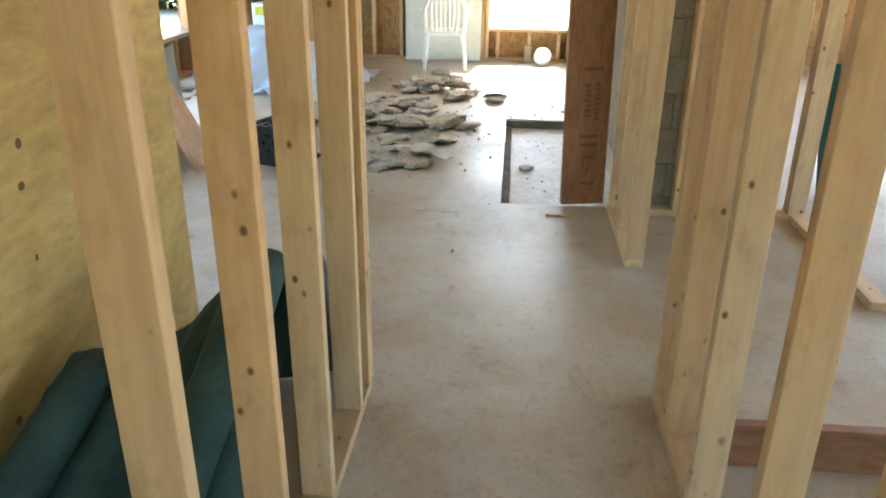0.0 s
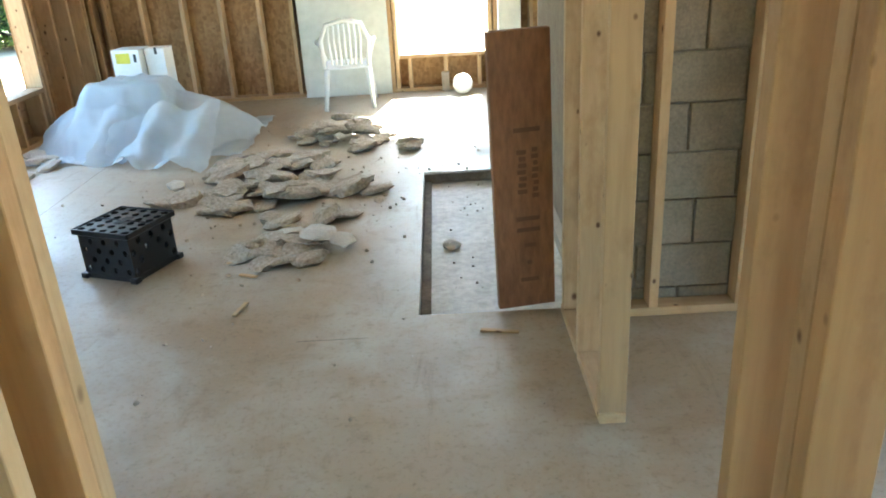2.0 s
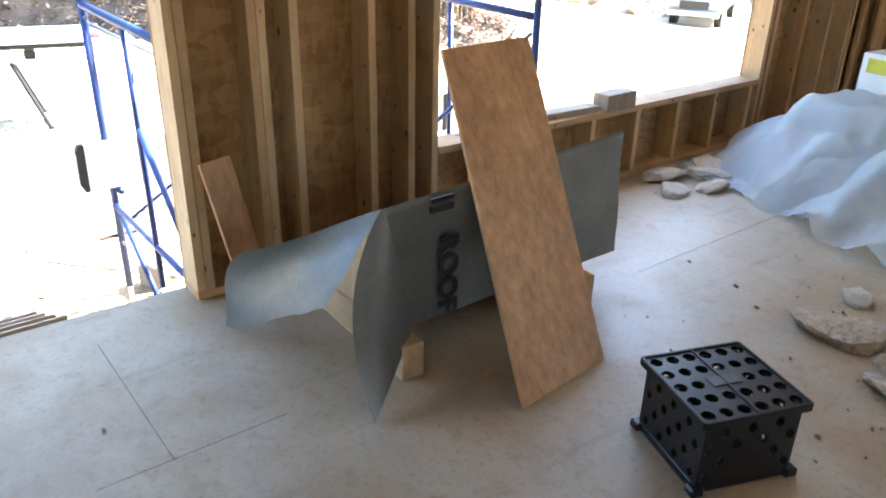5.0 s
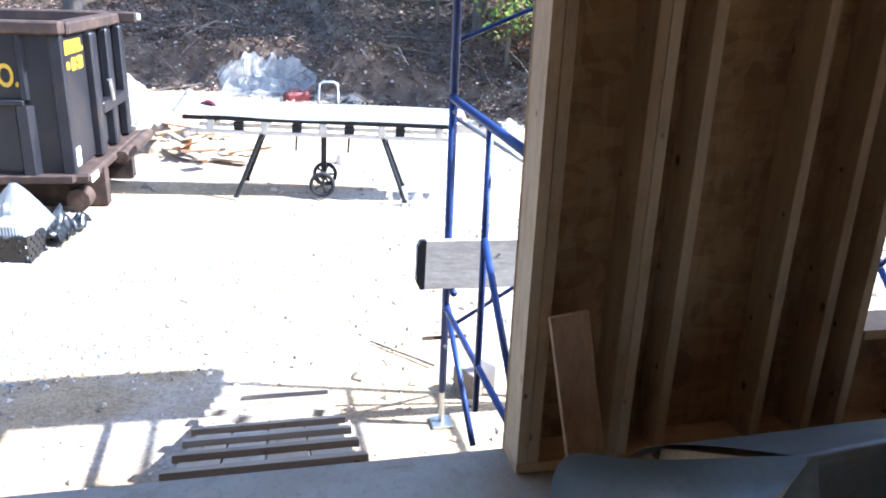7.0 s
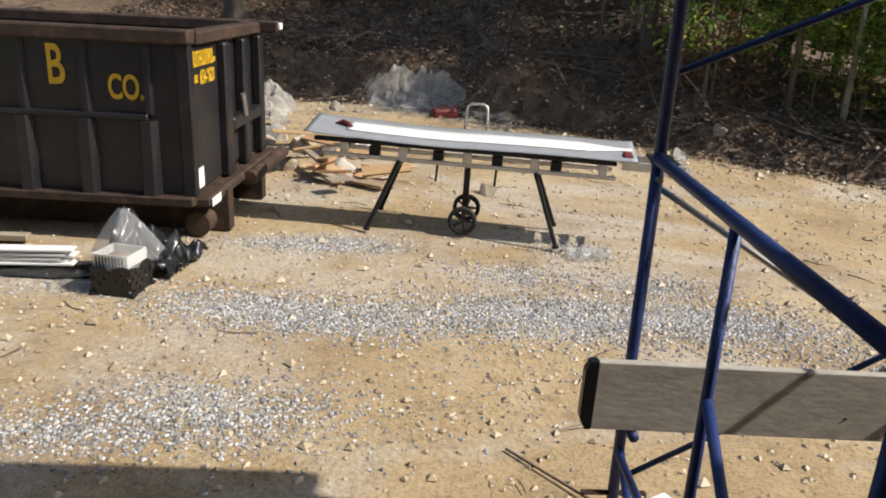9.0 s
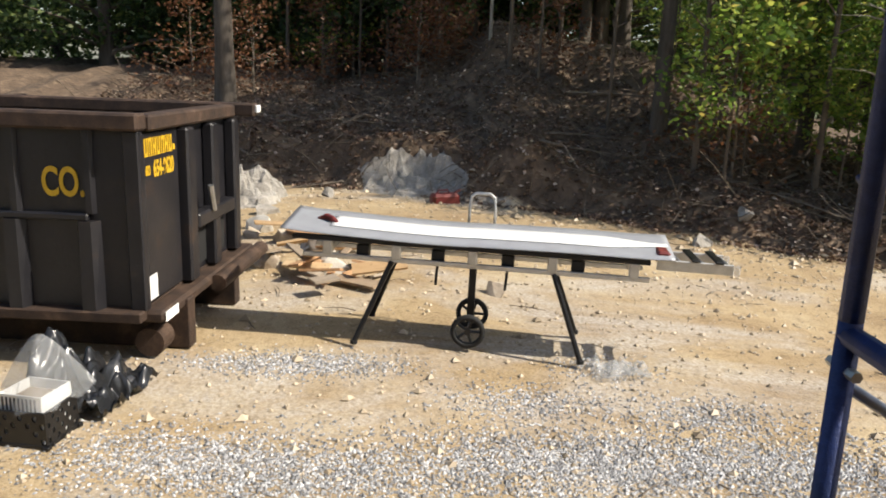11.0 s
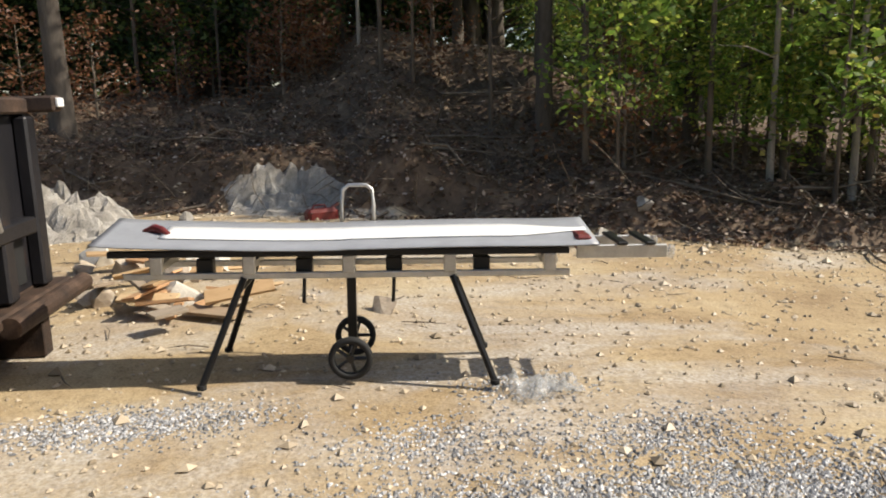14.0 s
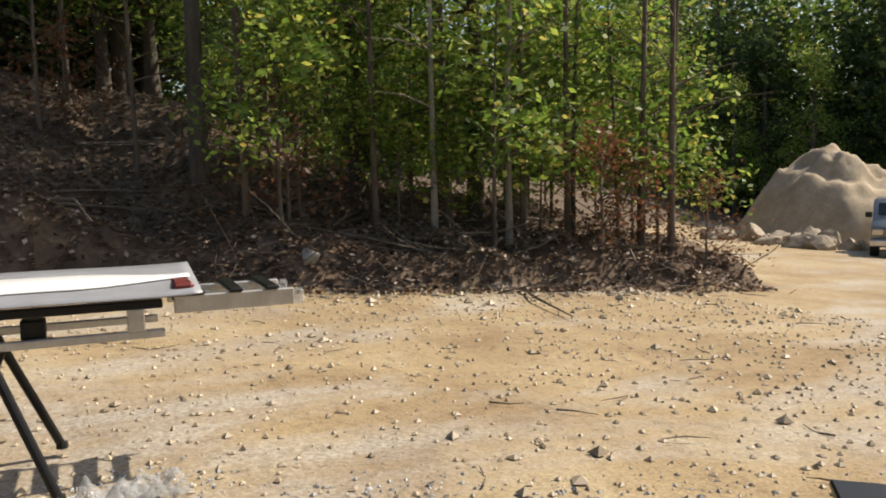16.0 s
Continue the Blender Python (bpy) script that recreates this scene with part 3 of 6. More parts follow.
# vented storage crate with a lid
def crate(name, m, w=0.335, d=0.325, h=0.255, lid=True, label=""):
    top = empty(name, m)
    tagged(top, label, "crate")
    t = 0.012

    def side(n, u0, u1, flip):
        # a wall with rows of round holes: an outer frame and a pierced web
        bm = bmesh.new()
        length = u1 - u0
        cols, rows = 7, 4
        cw, ch = length / cols, (h - 0.05) / rows
        for i in range(cols):
            for j in range(rows):
                cx, cz = u0 + (i + 0.5) * cw, 0.03 + (j + 0.5) * ch
                open_hole = not (j in (0, 1) and 2 <= i <= 4 and flip) and (i + j) % 2 == 0
                ring_o = [(cx + dx * cw / 2, cz + dz * ch / 2) for dx, dz in ((1, 0), (1, 1), (0, 1), (-1, 1), (-1, 0), (-1, -1), (0, -1), (1, -1))]
                if not open_hole:
                    f = [bm.verts.new((x, 0, z)) for x, z in ring_o]
                    bm.faces.new(f)
                    continue
                r = min(cw, ch) * 0.34
                ring_i = [(cx + r * math.cos(k * math.tau / 8), cz + r * 1.25 * math.sin(k * math.tau / 8)) for k in range(8)]
                vo = [bm.verts.new((x, 0, z)) for x, z in ring_o]
                vi = [bm.verts.new((x, 0, z)) for x, z in ring_i]
                for k in range(8):
                    bm.faces.new((vo[k], vo[(k + 1) % 8], vi[(k + 1) % 8], vi[k]))
        bmesh.ops.remove_doubles(bm, verts=bm.verts[:], dist=0.0004)
        ext = bmesh.ops.extrude_face_region(bm, geom=bm.faces[:])
        bmesh.ops.translate(bm, vec=(0, t, 0), verts=[v for v in ext["geom"] if isinstance(v, bmesh.types.BMVert)])
        bmesh.ops.recalc_face_normals(bm, faces=bm.faces[:])
        box((u0, -0.004, 0), (u1, t + 0.003, 0.03), 0.003, bm)
        box((u0, -0.004, h - 0.02), (u1, t + 0.003, h), 0.003, bm)
        return part(n, bm, BLACKPLASTIC, top)
    a = side("side_panel", -w / 2, w / 2, True)
    a.location = (0, -d / 2, 0)
    b = side("side_panel", -w / 2, w / 2, True)
    b.location = (0, d / 2 - t, 0)
    for s in (-1, 1):
        c = side("end_panel", -d / 2 + 0.013, d / 2 - 0.013, False)
        c.matrix_basis = pose(s * (w / 2) - (t if s > 0 else 0) + (t if s > 0 else t), 0, 0, 0, 0, 90)
    part("base", box((-w / 2, -d / 2, 0), (w / 2, d / 2, 0.012), 0.003), BLACKPLASTIC, top)
    for sx in (-1, 1):
        for sy in (-1, 1):
            part("corner_foot", box((sx * w / 2 - 0.022, sy * d / 2 - 0.022, 0), (sx * w / 2 + 0.022, sy * d / 2 + 0.022, 0.03), 0.006), BLACKPLASTIC, top)
    if lid:
        bm = bmesh.new()
        cols, rows = 6, 5
        L, D = w + 0.03, d + 0.03
        cw, ch = L / cols, D / rows
        for i in range(cols):
            for j in range(rows):
                cx, cy = -L / 2 + (i + 0.5) * cw, -D / 2 + (j + 0.5) * ch
                ring_o = [(cx + dx * cw / 2, cy + dy * ch / 2) for dx, dy in ((1, 0), (1, 1), (0, 1), (-1, 1), (-1, 0), (-1, -1), (0, -1), (1, -1))]
                vo = [bm.verts.new((x, y, 0)) for x, y in ring_o]
                if (i in (2, 3)) and j == 2:
                    bm.faces.new(vo)
                    continue
                r = min(cw, ch) * 0.36
                vi = [bm.verts.new((cx + r * math.cos(k * math.tau / 8), cy + r * math.sin(k * math.tau / 8), 0)) for k in range(8)]
                for k in range(8):
                    bm.faces.new((vo[k], vo[(k + 1) % 8], vi[(k + 1) % 8], vi[k]))
        bmesh.ops.remove_doubles(bm, verts=bm.verts[:], dist=0.0004)
        ext = bmesh.ops.extrude_face_region(bm, geom=bm.faces[:])
        bmesh.ops.translate(bm, vec=(0, 0, 0.012), verts=[v for v in ext["geom"] if isinstance(v, bmesh.types.BMVert)])
        bmesh.ops.recalc_face_normals(bm, faces=bm.faces[:])
        for s in (-1, 1):
            box((-L / 2, s * D / 2 - 0.006, -0.01), (L / 2, s * D / 2 + 0.006, 0.018), 0.003, bm)
            box((s * L / 2 - 0.006, -D / 2, -0.01), (s * L / 2 + 0.006, D / 2, 0.018), 0.003, bm)
        for x in (-0.004,):
            box((x, -D / 2, 0.011), (x + 0.008, D / 2, 0.017), 0.002, bm)
        o = part("lid", bm, BLACKPLASTIC, top)
        o.location = (0, 0, h)
        e = part("emblem", box((-0.05, -0.024, h + 0.012), (0.05, 0.024, h + 0.016), 0.002), plain("grey_plastic", (0.12, 0.13, 0.14), 0.25), top, "smooth grey badge")
    return top


crate("storage_crate", pose(-1.55, 4.985, 0, 0, 0, 69), 0.325, 0.315, 0.25, label="black plastic storage crate with a pierced lid on the subfloor")

# plywood offcut leaning on the covered stack
def leaning_sheet(name, a, b, up, thick, mat):
    """A board with its foot from a to b; up: the way along its length."""
    a, b, up = Vector(a), Vector(b), Vector(up)
    x = (b - a)
    nrm = x.normalized().cross(up.normalized())
    bm = bmesh.new()
    vs = [bm.verts.new(p) for p in (a, b, b + up, a + up)]
    bm.faces.new(vs)
    ext = bmesh.ops.extrude_face_region(bm, geom=bm.faces[:])
    bmesh.ops.translate(bm, vec=nrm * thick, verts=[v for v in ext["geom"] if isinstance(v, bmesh.types.BMVert)])
    bmesh.ops.recalc_face_normals(bm, faces=bm.faces[:])
    bmesh.ops.bevel(bm, geom=bm.edges[:], offset=0.002, segments=1, affect="EDGES")
    return link_mesh(name, bm, mat)


put(leaning_sheet("plywood_offcut", (-2.06, 4.65, 0), (-2.1, 5.1, 0), (-0.64, 0.12, 1.08), 0.016, REDPLY), "orange fir plywood offcut leaning on the covered stack", "plywood")
put(leaning_sheet("plywood_offcut", (-3.26, 4.2, 0.0), (-3.30, 4.34, 0.0), (-0.06, -0.11, 0.62), 0.016, REDPLY), "narrow orange plywood strip leaning on a wall stud", "plywood")


# stack of sheet goods on bearers under grey underlayment
stack = empty("covered_stack", pose(0, 0, 0))
tagged(stack, "stack of boards draped with grey roofing underlayment on timber bearers", "lumber stack")
for y in (4.46, 5.35):
    o = lumber("bearer", stack, (-2.42, y, 0.07), (-3.3, y + 0.05, 0.07), 0.09, 0.14)
# boards: a slab with a sloping top, higher at the front
def slab(name, y0, y1, z0, mat, zf, zb, x0=-2.52, x1=-3.26):
    bm = bmesh.new()
    prof = ((x0, z0), (x1, z0), (x1, zb), (x0, zf))
    ra, rb = [bm.verts.new((x, y0, z)) for x, z in prof], [bm.verts.new((x, y1, z)) for x, z in prof]
    bm.faces.new(ra)
    bm.faces.new(rb[::-1])
    for k in range(4):
        bm.faces.new((ra[k], rb[k], rb[(k + 1) % 4], ra[(k + 1) % 4]))
    bmesh.ops.recalc_face_normals(bm, faces=bm.faces[:])
    return part(name, bm, mat, stack)


slab("board_stack", 4.46, 5.58, 0.14, STUD, 0.58, 0.2, -2.56, -3.2)


def drape(u, v):
    """u along the stack, v from the back over the ridge and down the front."""
    y = 4.4 + u * 1.22
    wob = 0.01 * fbm(y * 4, v * 5, 1.3, 3)
    rise = 0.62 + 0.08 * u
    if v < 0.42:
        s = v / 0.42
        x, z = -3.28 + s * 0.74, 0.12 + (rise - 0.12) * s ** 0.8
    else:
        s = (v - 0.42) / 0.58
        x, z = -2.54 + 0.03 * s, rise - s * (rise - 0.155)
    return (x + wob, y, z + wob * 0.5)


part("underlayment", grid_sheet(26, 26, drape), UNDERLAY, stack, "", True)
RIDGE, LOW, HEM, FOLD, TIP = Vector((-2.535, 4.41, 0.625)), Vector((-2.95, 4.07, 0.4)), Vector((-3.19, 4.06, 0.008)), Vector((-2.5, 4.17, 0.35)), Vector((-2.27, 4.2, 0.008))


def flap(u, v):
    """The loose end that falls from the ridge to the floor towards the doorway."""
    p = RIDGE.lerp(LOW, u).lerp(FOLD.lerp(HEM, u), v)
    p.z += 0.025 * fbm(u * 4, v * 4, 2.0, 3) * v + 0.05 * math.sin(v * 3.1) * u * (1 - u) * 2 - 0.1 * u * (1 - u) * v
    p.x += 0.05 * math.sin(v * 5 + u * 3) * u
    p.z = max(p.z, 0.006)
    return p


part("loose_flap", grid_sheet(20, 18, flap), UNDERLAY, stack, "", True)


def tail(u, v):
    """The torn corner that hangs from the fold to the floor."""
    a = RIDGE.lerp(FOLD, v).lerp(FOLD.lerp(TIP, v), v)
    b = Vector((-2.53 + 0.03 * v, 4.42 + 0.1 * v, 0.62 - 0.46 * v))
    p = a.lerp(b, u)
    p.x += 0.03 * math.sin(u * 3.1) * math.sin(v * 3.1)
    return p


part("torn_corner", grid_sheet(12, 20, tail), UNDERLAY, stack, "", True)
lettering("print", "ROOF", 0.115, PRINT, stack, Matrix.Translation((-2.488, 4.66, 0.33)) @ pose(0, 0, 0, 90, 0, 90) @ pose(0, 0, 0, 0, 0, -90), 0.002, 0.004)
for z, hgt in ((0.6, 0.024), (0.64, 0.014)):
    part("print_bar", box((-2.522, 4.6, z - 0.03), (-2.51, 4.7, z - 0.03 + hgt)), PRINT, stack)

# small block on the window sill, and a loose board out of the window
put(link_mesh("wood_block", box((-3.5, 6.52, WINDOW[2] + 0.001), (-3.38, 6.77, WINDOW[2] + 0.1), 0.004), GREYBOARD), "grey offcut of timber on the window sill", "offcut")
put(lumber("board_offcut", None, (-3.5, 6.05, WINDOW[2] + 0.02), (-3.47, 6.5, WINDOW[2] + 0.02), 0.1, 0.036, GREYBOARD), "grey board end on the window sill", "offcut")

# polythene draped over a heap, with a carton behind
sheet_thing = empty("draped_heap", pose(0, 0, 0))
tagged(sheet_thing, "heap of goods under milky polythene sheeting by the corner", "plastic sheeting")
core = bmesh.new()
for lo, hi in (((-2.74, 7.58, 0), (-2.3, 8.02, 0.4)), ((-2.35, 7.68, 0), (-2.14, 8.0, 0.24)), ((-2.9, 7.68, 0), (-2.72, 8.0, 0.22))):
    box(lo, hi, 0.02, core)
part("goods", core, GREYBOARD, sheet_thing)


def cover(u, v):
    x, y = -3.3 + u * 1.84, 7.1 + v * 1.35
    dx, dy = (x + 2.52) / (1.08 if x > -2.52 else 0.85), (y - 7.82) / 0.72
    r = math.hypot(dx, dy)
    a = math.atan2(dy, dx)
    tent = 0.56 * max(0.0, 1 - r) ** 0.75
    bulk = 0.52 * (1 - soft(0.3, 0.62, max(abs(dx) * 1.15, abs(dy))))
    fold = 0.045 * (0.5 + 0.5 * math.sin(a * 5 + 2.2 * fbm(x * 0.8, y * 0.8, 0.4))) ** 3 * min(r * 1.6, 1.0) * (1 - soft(0.8, 1.3, r))
    z = max(tent, bulk) + fold + 0.008 * fbm(x * 3, y * 3, 5.0, 3)
    z = max(z, 0.014 + 0.04 * abs(fbm(x * 4, y * 4, 3.0, 3)))
    return (x + 0.06 * fbm(x * 2, y * 2, 8.0), y + 0.08 * fbm(x * 2, y * 2, 2.0), z)


part("polythene", grid_sheet(96, 70, cover), POLYFILM, sheet_thing, "", True)


def tongue(u, v):
    x = -2.62 + 0.95 * u + 0.03 * fbm(u * 3, v * 3)
    y = 7.45 - v * (0.55 + 0.25 * fbm(u * 2.2, 0.3, 7.0)) - 0.25 * u * v
    z = 0.3 * (1 - v) ** 2 + 0.055 + 0.045 * math.sin(u * 15 + v * 3) + 0.025 * fbm(u * 4, v * 3, 1.0)
    return (x, y, max(z, 0.012))


part("polythene_tail", grid_sheet(50, 24, tongue), POLYFILM, sheet_thing, "", True)


def trail(u, v):
    x = -3.32 + 0.95 * u
    y = 7.5 - 0.2 * u - v * 0.3 + 0.06 * fbm(u * 4, v * 2, 3.3)
    return (x, y, 0.014 + 0.05 * abs(fbm(u * 7, v * 4, 6.0)))


part("polythene_trail", grid_sheet(40, 12, trail), POLYFILM, sheet_thing, "", True)

carton = empty("carton", pose(-2.66, 8.35, 0.0, 0, 0, -6))
tagged(carton, "tall white carton with a yellow label behind the sheeting", "carton")
part("body", box((-0.13, -0.12, 0), (0.13, 0.12, 0.72), 0.004), WHITEPLASTIC, carton)
part("label", box((-0.09, -0.1225, 0.6), (0.04, -0.119, 0.69)), plain("yellow_label", (0.65, 0.6, 0.06), 0.6), carton, "yellow-green label")
part("mark", box((0.075, -0.1225, 0.61), (0.1, -0.119, 0.68)), PRINT, carton)
carton2 = empty("carton", pose(-2.43, 8.4, 0.0, 0, 0, -3))
tagged(carton2, "narrow white carton beside a larger one", "carton")
part("body", box((-0.09, -0.1, 0), (0.09, 0.1, 0.71), 0.004), WHITEPLASTIC, carton2)
part("mark", box((0.0, -0.1025, 0.66), (0.025, -0.099, 0.72)), PRINT, carton2)

# pale board leaning on the north wall, and boxed post at the window's other side
put(link_mesh("wall_board", box((-1.3, NORTH - 0.035, 0.0), (-0.4, NORTH - 0.018, 2.3), 0.003), PALEBOARD), "pale grey-green board standing against the north studs", "board")
post = empty("boxed_post", pose(0.82, NORTH - 0.16, 0))
tagged(post, "pale boxed post beside the north window", "post")
part("lower_box", box((-0.13, -0.1, 0), (0.13, 0.1, 0.36), 0.004), PALEBOARD, post)
part("upper_box", box((-0.11, -0.08, 0.362), (0.11, 0.1, 2.4), 0.004), PALEBOARD, post)


# garden chair moulded in white plastic
def garden_chair(m):
    top = empty("garden_chair", m)
    tagged(top, "white moulded plastic garden chair on the subfloor", "chair")
    seat = grid_sheet(12, 12, lambda u, v: ((u - 0.5) * (0.46 - 0.05 * v), (v - 0.5) * 0.42, 0.41 - 0.03 * math.sin(v * 3.1) * math.sin(u * 3.1) - 0.02 * v))
    ext = bmesh.ops.extrude_face_region(seat, geom=seat.faces[:])
    bmesh.ops.translate(seat, vec=(0, 0, -0.012), verts=[v for v in ext["geom"] if isinstance(v, bmesh.types.BMVert)])
    part("seat", seat, WHITEPLASTIC, top, "", True)
    for sx in (-1, 1):
        part("leg", tube([(sx * 0.2, -0.18, 0.4), (sx * 0.25, -0.24, 0)], [0.026, 0.02]), WHITEPLASTIC, top, "", True)
        part("leg", tube([(sx * 0.19, 0.18, 0.4), (sx * 0.23, 0.27, 0)], [0.026, 0.02]), WHITEPLASTIC, top, "", True)
        part("armrest", tube([(sx * 0.21, -0.19, 0.4), (sx * 0.26, -0.2, 0.56), (sx * 0.275, -0.12, 0.61), (sx * 0.27, 0.1, 0.62), (sx * 0.22, 0.22, 0.66)], 0.02), WHITEPLASTIC, top, "", True)
    bm = tube([(-0.21, 0.2, 0.4), (-0.22, 0.25, 0.66), (-0.16, 0.29, 0.8), (0, 0.3, 0.84), (0.16, 0.29, 0.8), (0.22, 0.25, 0.66), (0.21, 0.2, 0.4)], 0.022)
    part("back_frame", bm, WHITEPLASTIC, top, "", True)
    for k in range(7):
        x = -0.15 + 0.05 * k
        part("back_slat", tube([(x * 0.9, 0.2, 0.42), (x, 0.27, 0.66), (x * 0.95, 0.29, 0.8)], 0.011, sides=6), WHITEPLASTIC, top, "", True)
    return top


garden_chair(pose(-0.79, 8.87, 0, 0, 0, 185))
ball = bmesh.new()
bmesh.ops.create_uvsphere(ball, u_segments=20, v_segments=14, radius=0.1)
bmesh.ops.transform(ball, matrix=Matrix.Diagonal((1, 0.75, 1, 1)), verts=ball.verts[:])
lamp = empty("lamp_globe", pose(0.33, 9.1, 0.1))
tagged(lamp, "round white globe lying on the floor by the window", "globe")
part("globe", ball, WHITEPLASTIC, lamp, "", True)
part("collar", tube([(0, 0.06, 0), (0.0, 0.11, 0.01)], 0.045), BLACKPLASTIC, lamp)
put(link_mesh("outlet_box", box((0.12, NORTH - 0.06, 0.0), (0.2, NORTH - 0.004, 0.19), 0.004), GREYBOARD), "small dark box on the floor under the window", "box")

# teal boards leaning in the east room
for k, (x, y, h, a) in enumerate(((1.96, 4.7, 0.78, 3), (2.06, 4.6, 0.92, 4))):
    o = put(link_mesh("painted_board", box((-0.05, -0.012, 0), (0.05, 0.012, h), 0.003), TEAL), "teal painted narrow board leaning in the east room", "board", "teal boards")
    o.matrix_world = pose(x, y, 0.005, -a, -7, 4)


# ---- stones spread over the floor ----
def stone_mesh(seed, flat):
    bm = bmesh.new()
    bmesh.ops.create_icosphere(bm, subdivisions=2, radius=1.0)
    for v in bm.verts:
        n = fbm(v.co.x * 1.1 + seed * 7, v.co.y * 1.1, v.co.z * 1.1, 3)
        v.co *= 1 + 0.42 * n
        q = math.copysign(abs(v.co.z) ** 0.6, v.co.z)
        v.co.z = q * flat * 0.62 + 0.05 * fbm(v.co.x * 3, v.co.y * 3, seed, 2)
    bmesh.ops.triangulate(bm, faces=bm.faces[:])
    low = min(v.co.z for v in bm.verts)
    for v in bm.verts:
        v.co.z -= low
    me = bpy.data.meshes.new("stone")
    bm.to_mesh(me)
    bm.free()
    me.materials.append(PALESTONE if seed % 7 == 6 else STONE)
    return me


STONES = [stone_mesh(k, 0.24 + 0.08 * (k % 4)) for k in range(14)]
rng = random.Random(11)


def stone(x, y, r, z=0.0, kind=None, tilt=14, squash=1.0):
    k = kind if kind is not None else rng.choice([i for i in range(14) if i % 7 != 6])
    ob = new("stone", STONES[k])
    ob.matrix_world = pose(x, y, z, rng.uniform(-tilt, tilt), rng.uniform(-tilt, tilt), rng.uniform(0, 360)) @ Matrix.Diagonal((r, r * rng.uniform(0.6, 0.85), r * squash, 1))
    tagged(ob, "pale split flat stone on the dusty floor" if k % 7 == 6 else "rough grey-brown flat field stone on the dusty floor", "stone", "stones spread over the floor")
    return ob


def cluster(cx, cy, sx, sy, n, r0, r1, lift=0.0):
    for _ in range(n):
        a, q = rng.uniform(0, math.tau), math.sqrt(rng.random())
        stone(cx + math.cos(a) * q * sx, cy + math.sin(a) * q * sy, rng.uniform(r0, r1), lift * rng.random() * (1 - q))


cluster(-0.72, 7.5, 0.38, 0.36, 34, 0.06, 0.14, 0.16)
cluster(-0.3, 7.12, 0.26, 0.16, 12, 0.06, 0.13, 0.05)
cluster(-1.15, 6.6, 0.46, 0.38, 36, 0.06, 0.17, 0.12)
cluster(-1.12, 6.0, 0.42, 0.27, 30, 0.06, 0.15, 0.1)
cluster(-0.55, 6.15, 0.16, 0.1, 4, 0.08, 0.13, 0.02)
cluster(-0.8, 5.45, 0.26, 0.16, 6, 0.06, 0.13, 0.03)
cluster(-0.82, 5.12, 0.22, 0.12, 12, 0.06, 0.13, 0.06)
for x, y, r in ((-1.72, 5.98, 0.14), (-1.6, 6.02, 0.13), (-0.5, 5.6, 0.13), (-0.35, 6.05, 0.12), (-0.55, 6.1, 0.16), (-0.32, 5.85, 0.05), (-1.0, 5.05, 0.11), (-0.72, 4.95, 0.13), (-0.62, 4.93, 0.1), (-0.85, 4.9, 0.09)):
    stone(x, y, r)
stone(-0.6, 5.2, 0.12, 0.05, 6, 5, 0.45)
stone(-0.46, 5.1, 0.11, 0.04, 13, 14, 0.4)
stone(-0.78, 5.3, 0.1, 0.03, 13, 6, 0.45)
for x, y, r in ((-3.1, 7.2, 0.13), (-2.95, 7.05, 0.11), (-3.25, 6.95, 0.14), (-3.05, 6.8, 0.1), (-3.2, 7.35, 0.12)):
    stone(x, y, r, 0, 6)

# crumbs, chips and splinters
chips = bmesh.new()
for _ in range(420):
    if rng.random() < 0.96:
        x, y = rng.gauss(-0.8, 0.75), rng.gauss(6.1, 1.0)
    else:
        x, y = rng.uniform(-2.8, 0.5), rng.uniform(2.6, 8.6)
    if HX0 - 0.02 < x < 0.7 and HY0 < y < HY1 or x > 0.5 or x < -3.3 or y > 9.2:
        continue
    r = rng.choice((0.004, 0.006, 0.008, 0.014))
    bmesh.ops.create_icosphere(chips, subdivisions=1, radius=r, matrix=pose(x, y, r * 0.3, rng.uniform(0, 90), rng.uniform(0, 90), 0) @ Matrix.Diagonal((1, rng.uniform(0.4, 1), 0.5, 1)))
tagged(link_mesh("stone_chips", chips, STONE), "stone chips and crumbs over the subfloor", "debris", kind="stuff")
dust_chips = bmesh.new()
for _ in range(50):
    x, y = rng.uniform(0.12, 0.6), rng.uniform(4.35, 6.3)
    r = rng.choice((0.002, 0.003, 0.005, 0.007))
    bmesh.ops.create_icosphere(dust_chips, subdivisions=1, radius=r, matrix=pose(x, y, -0.068, rng.uniform(0, 90), 0, 0))
tagged(link_mesh("hearth_crumbs", dust_chips, BARK), "dark crumbs in the sunken hearth", "debris", kind="stuff")
for x, y, a, n in ((-0.87, 4.35, 78, 0.13), (-0.95, 4.8, -20, 0.1), (0.22, 4.1, -12, 0.16), (-1.05, 4.95, 40, 0.1)):
    put(lumber("splinter", None, (x, y, 0.006), (x + n * math.cos(radians(a)), y + n * math.sin(radians(a)), 0.006), 0.022, 0.009), "pale wood splinter on the floor", "splinter")
for x, y in ((-1.85, 3.75), (-1.72, 3.38)):
    s = stone(x, y, 0.025, 0, 2)
    s["label"] = "small dark clod on the subfloor"
    s["category"] = "clod"
s = stone(-1.75, 6.35, 0.08, 0, 6)
s = stone(0.12, 5.2, 0.06, -0.07, 6)


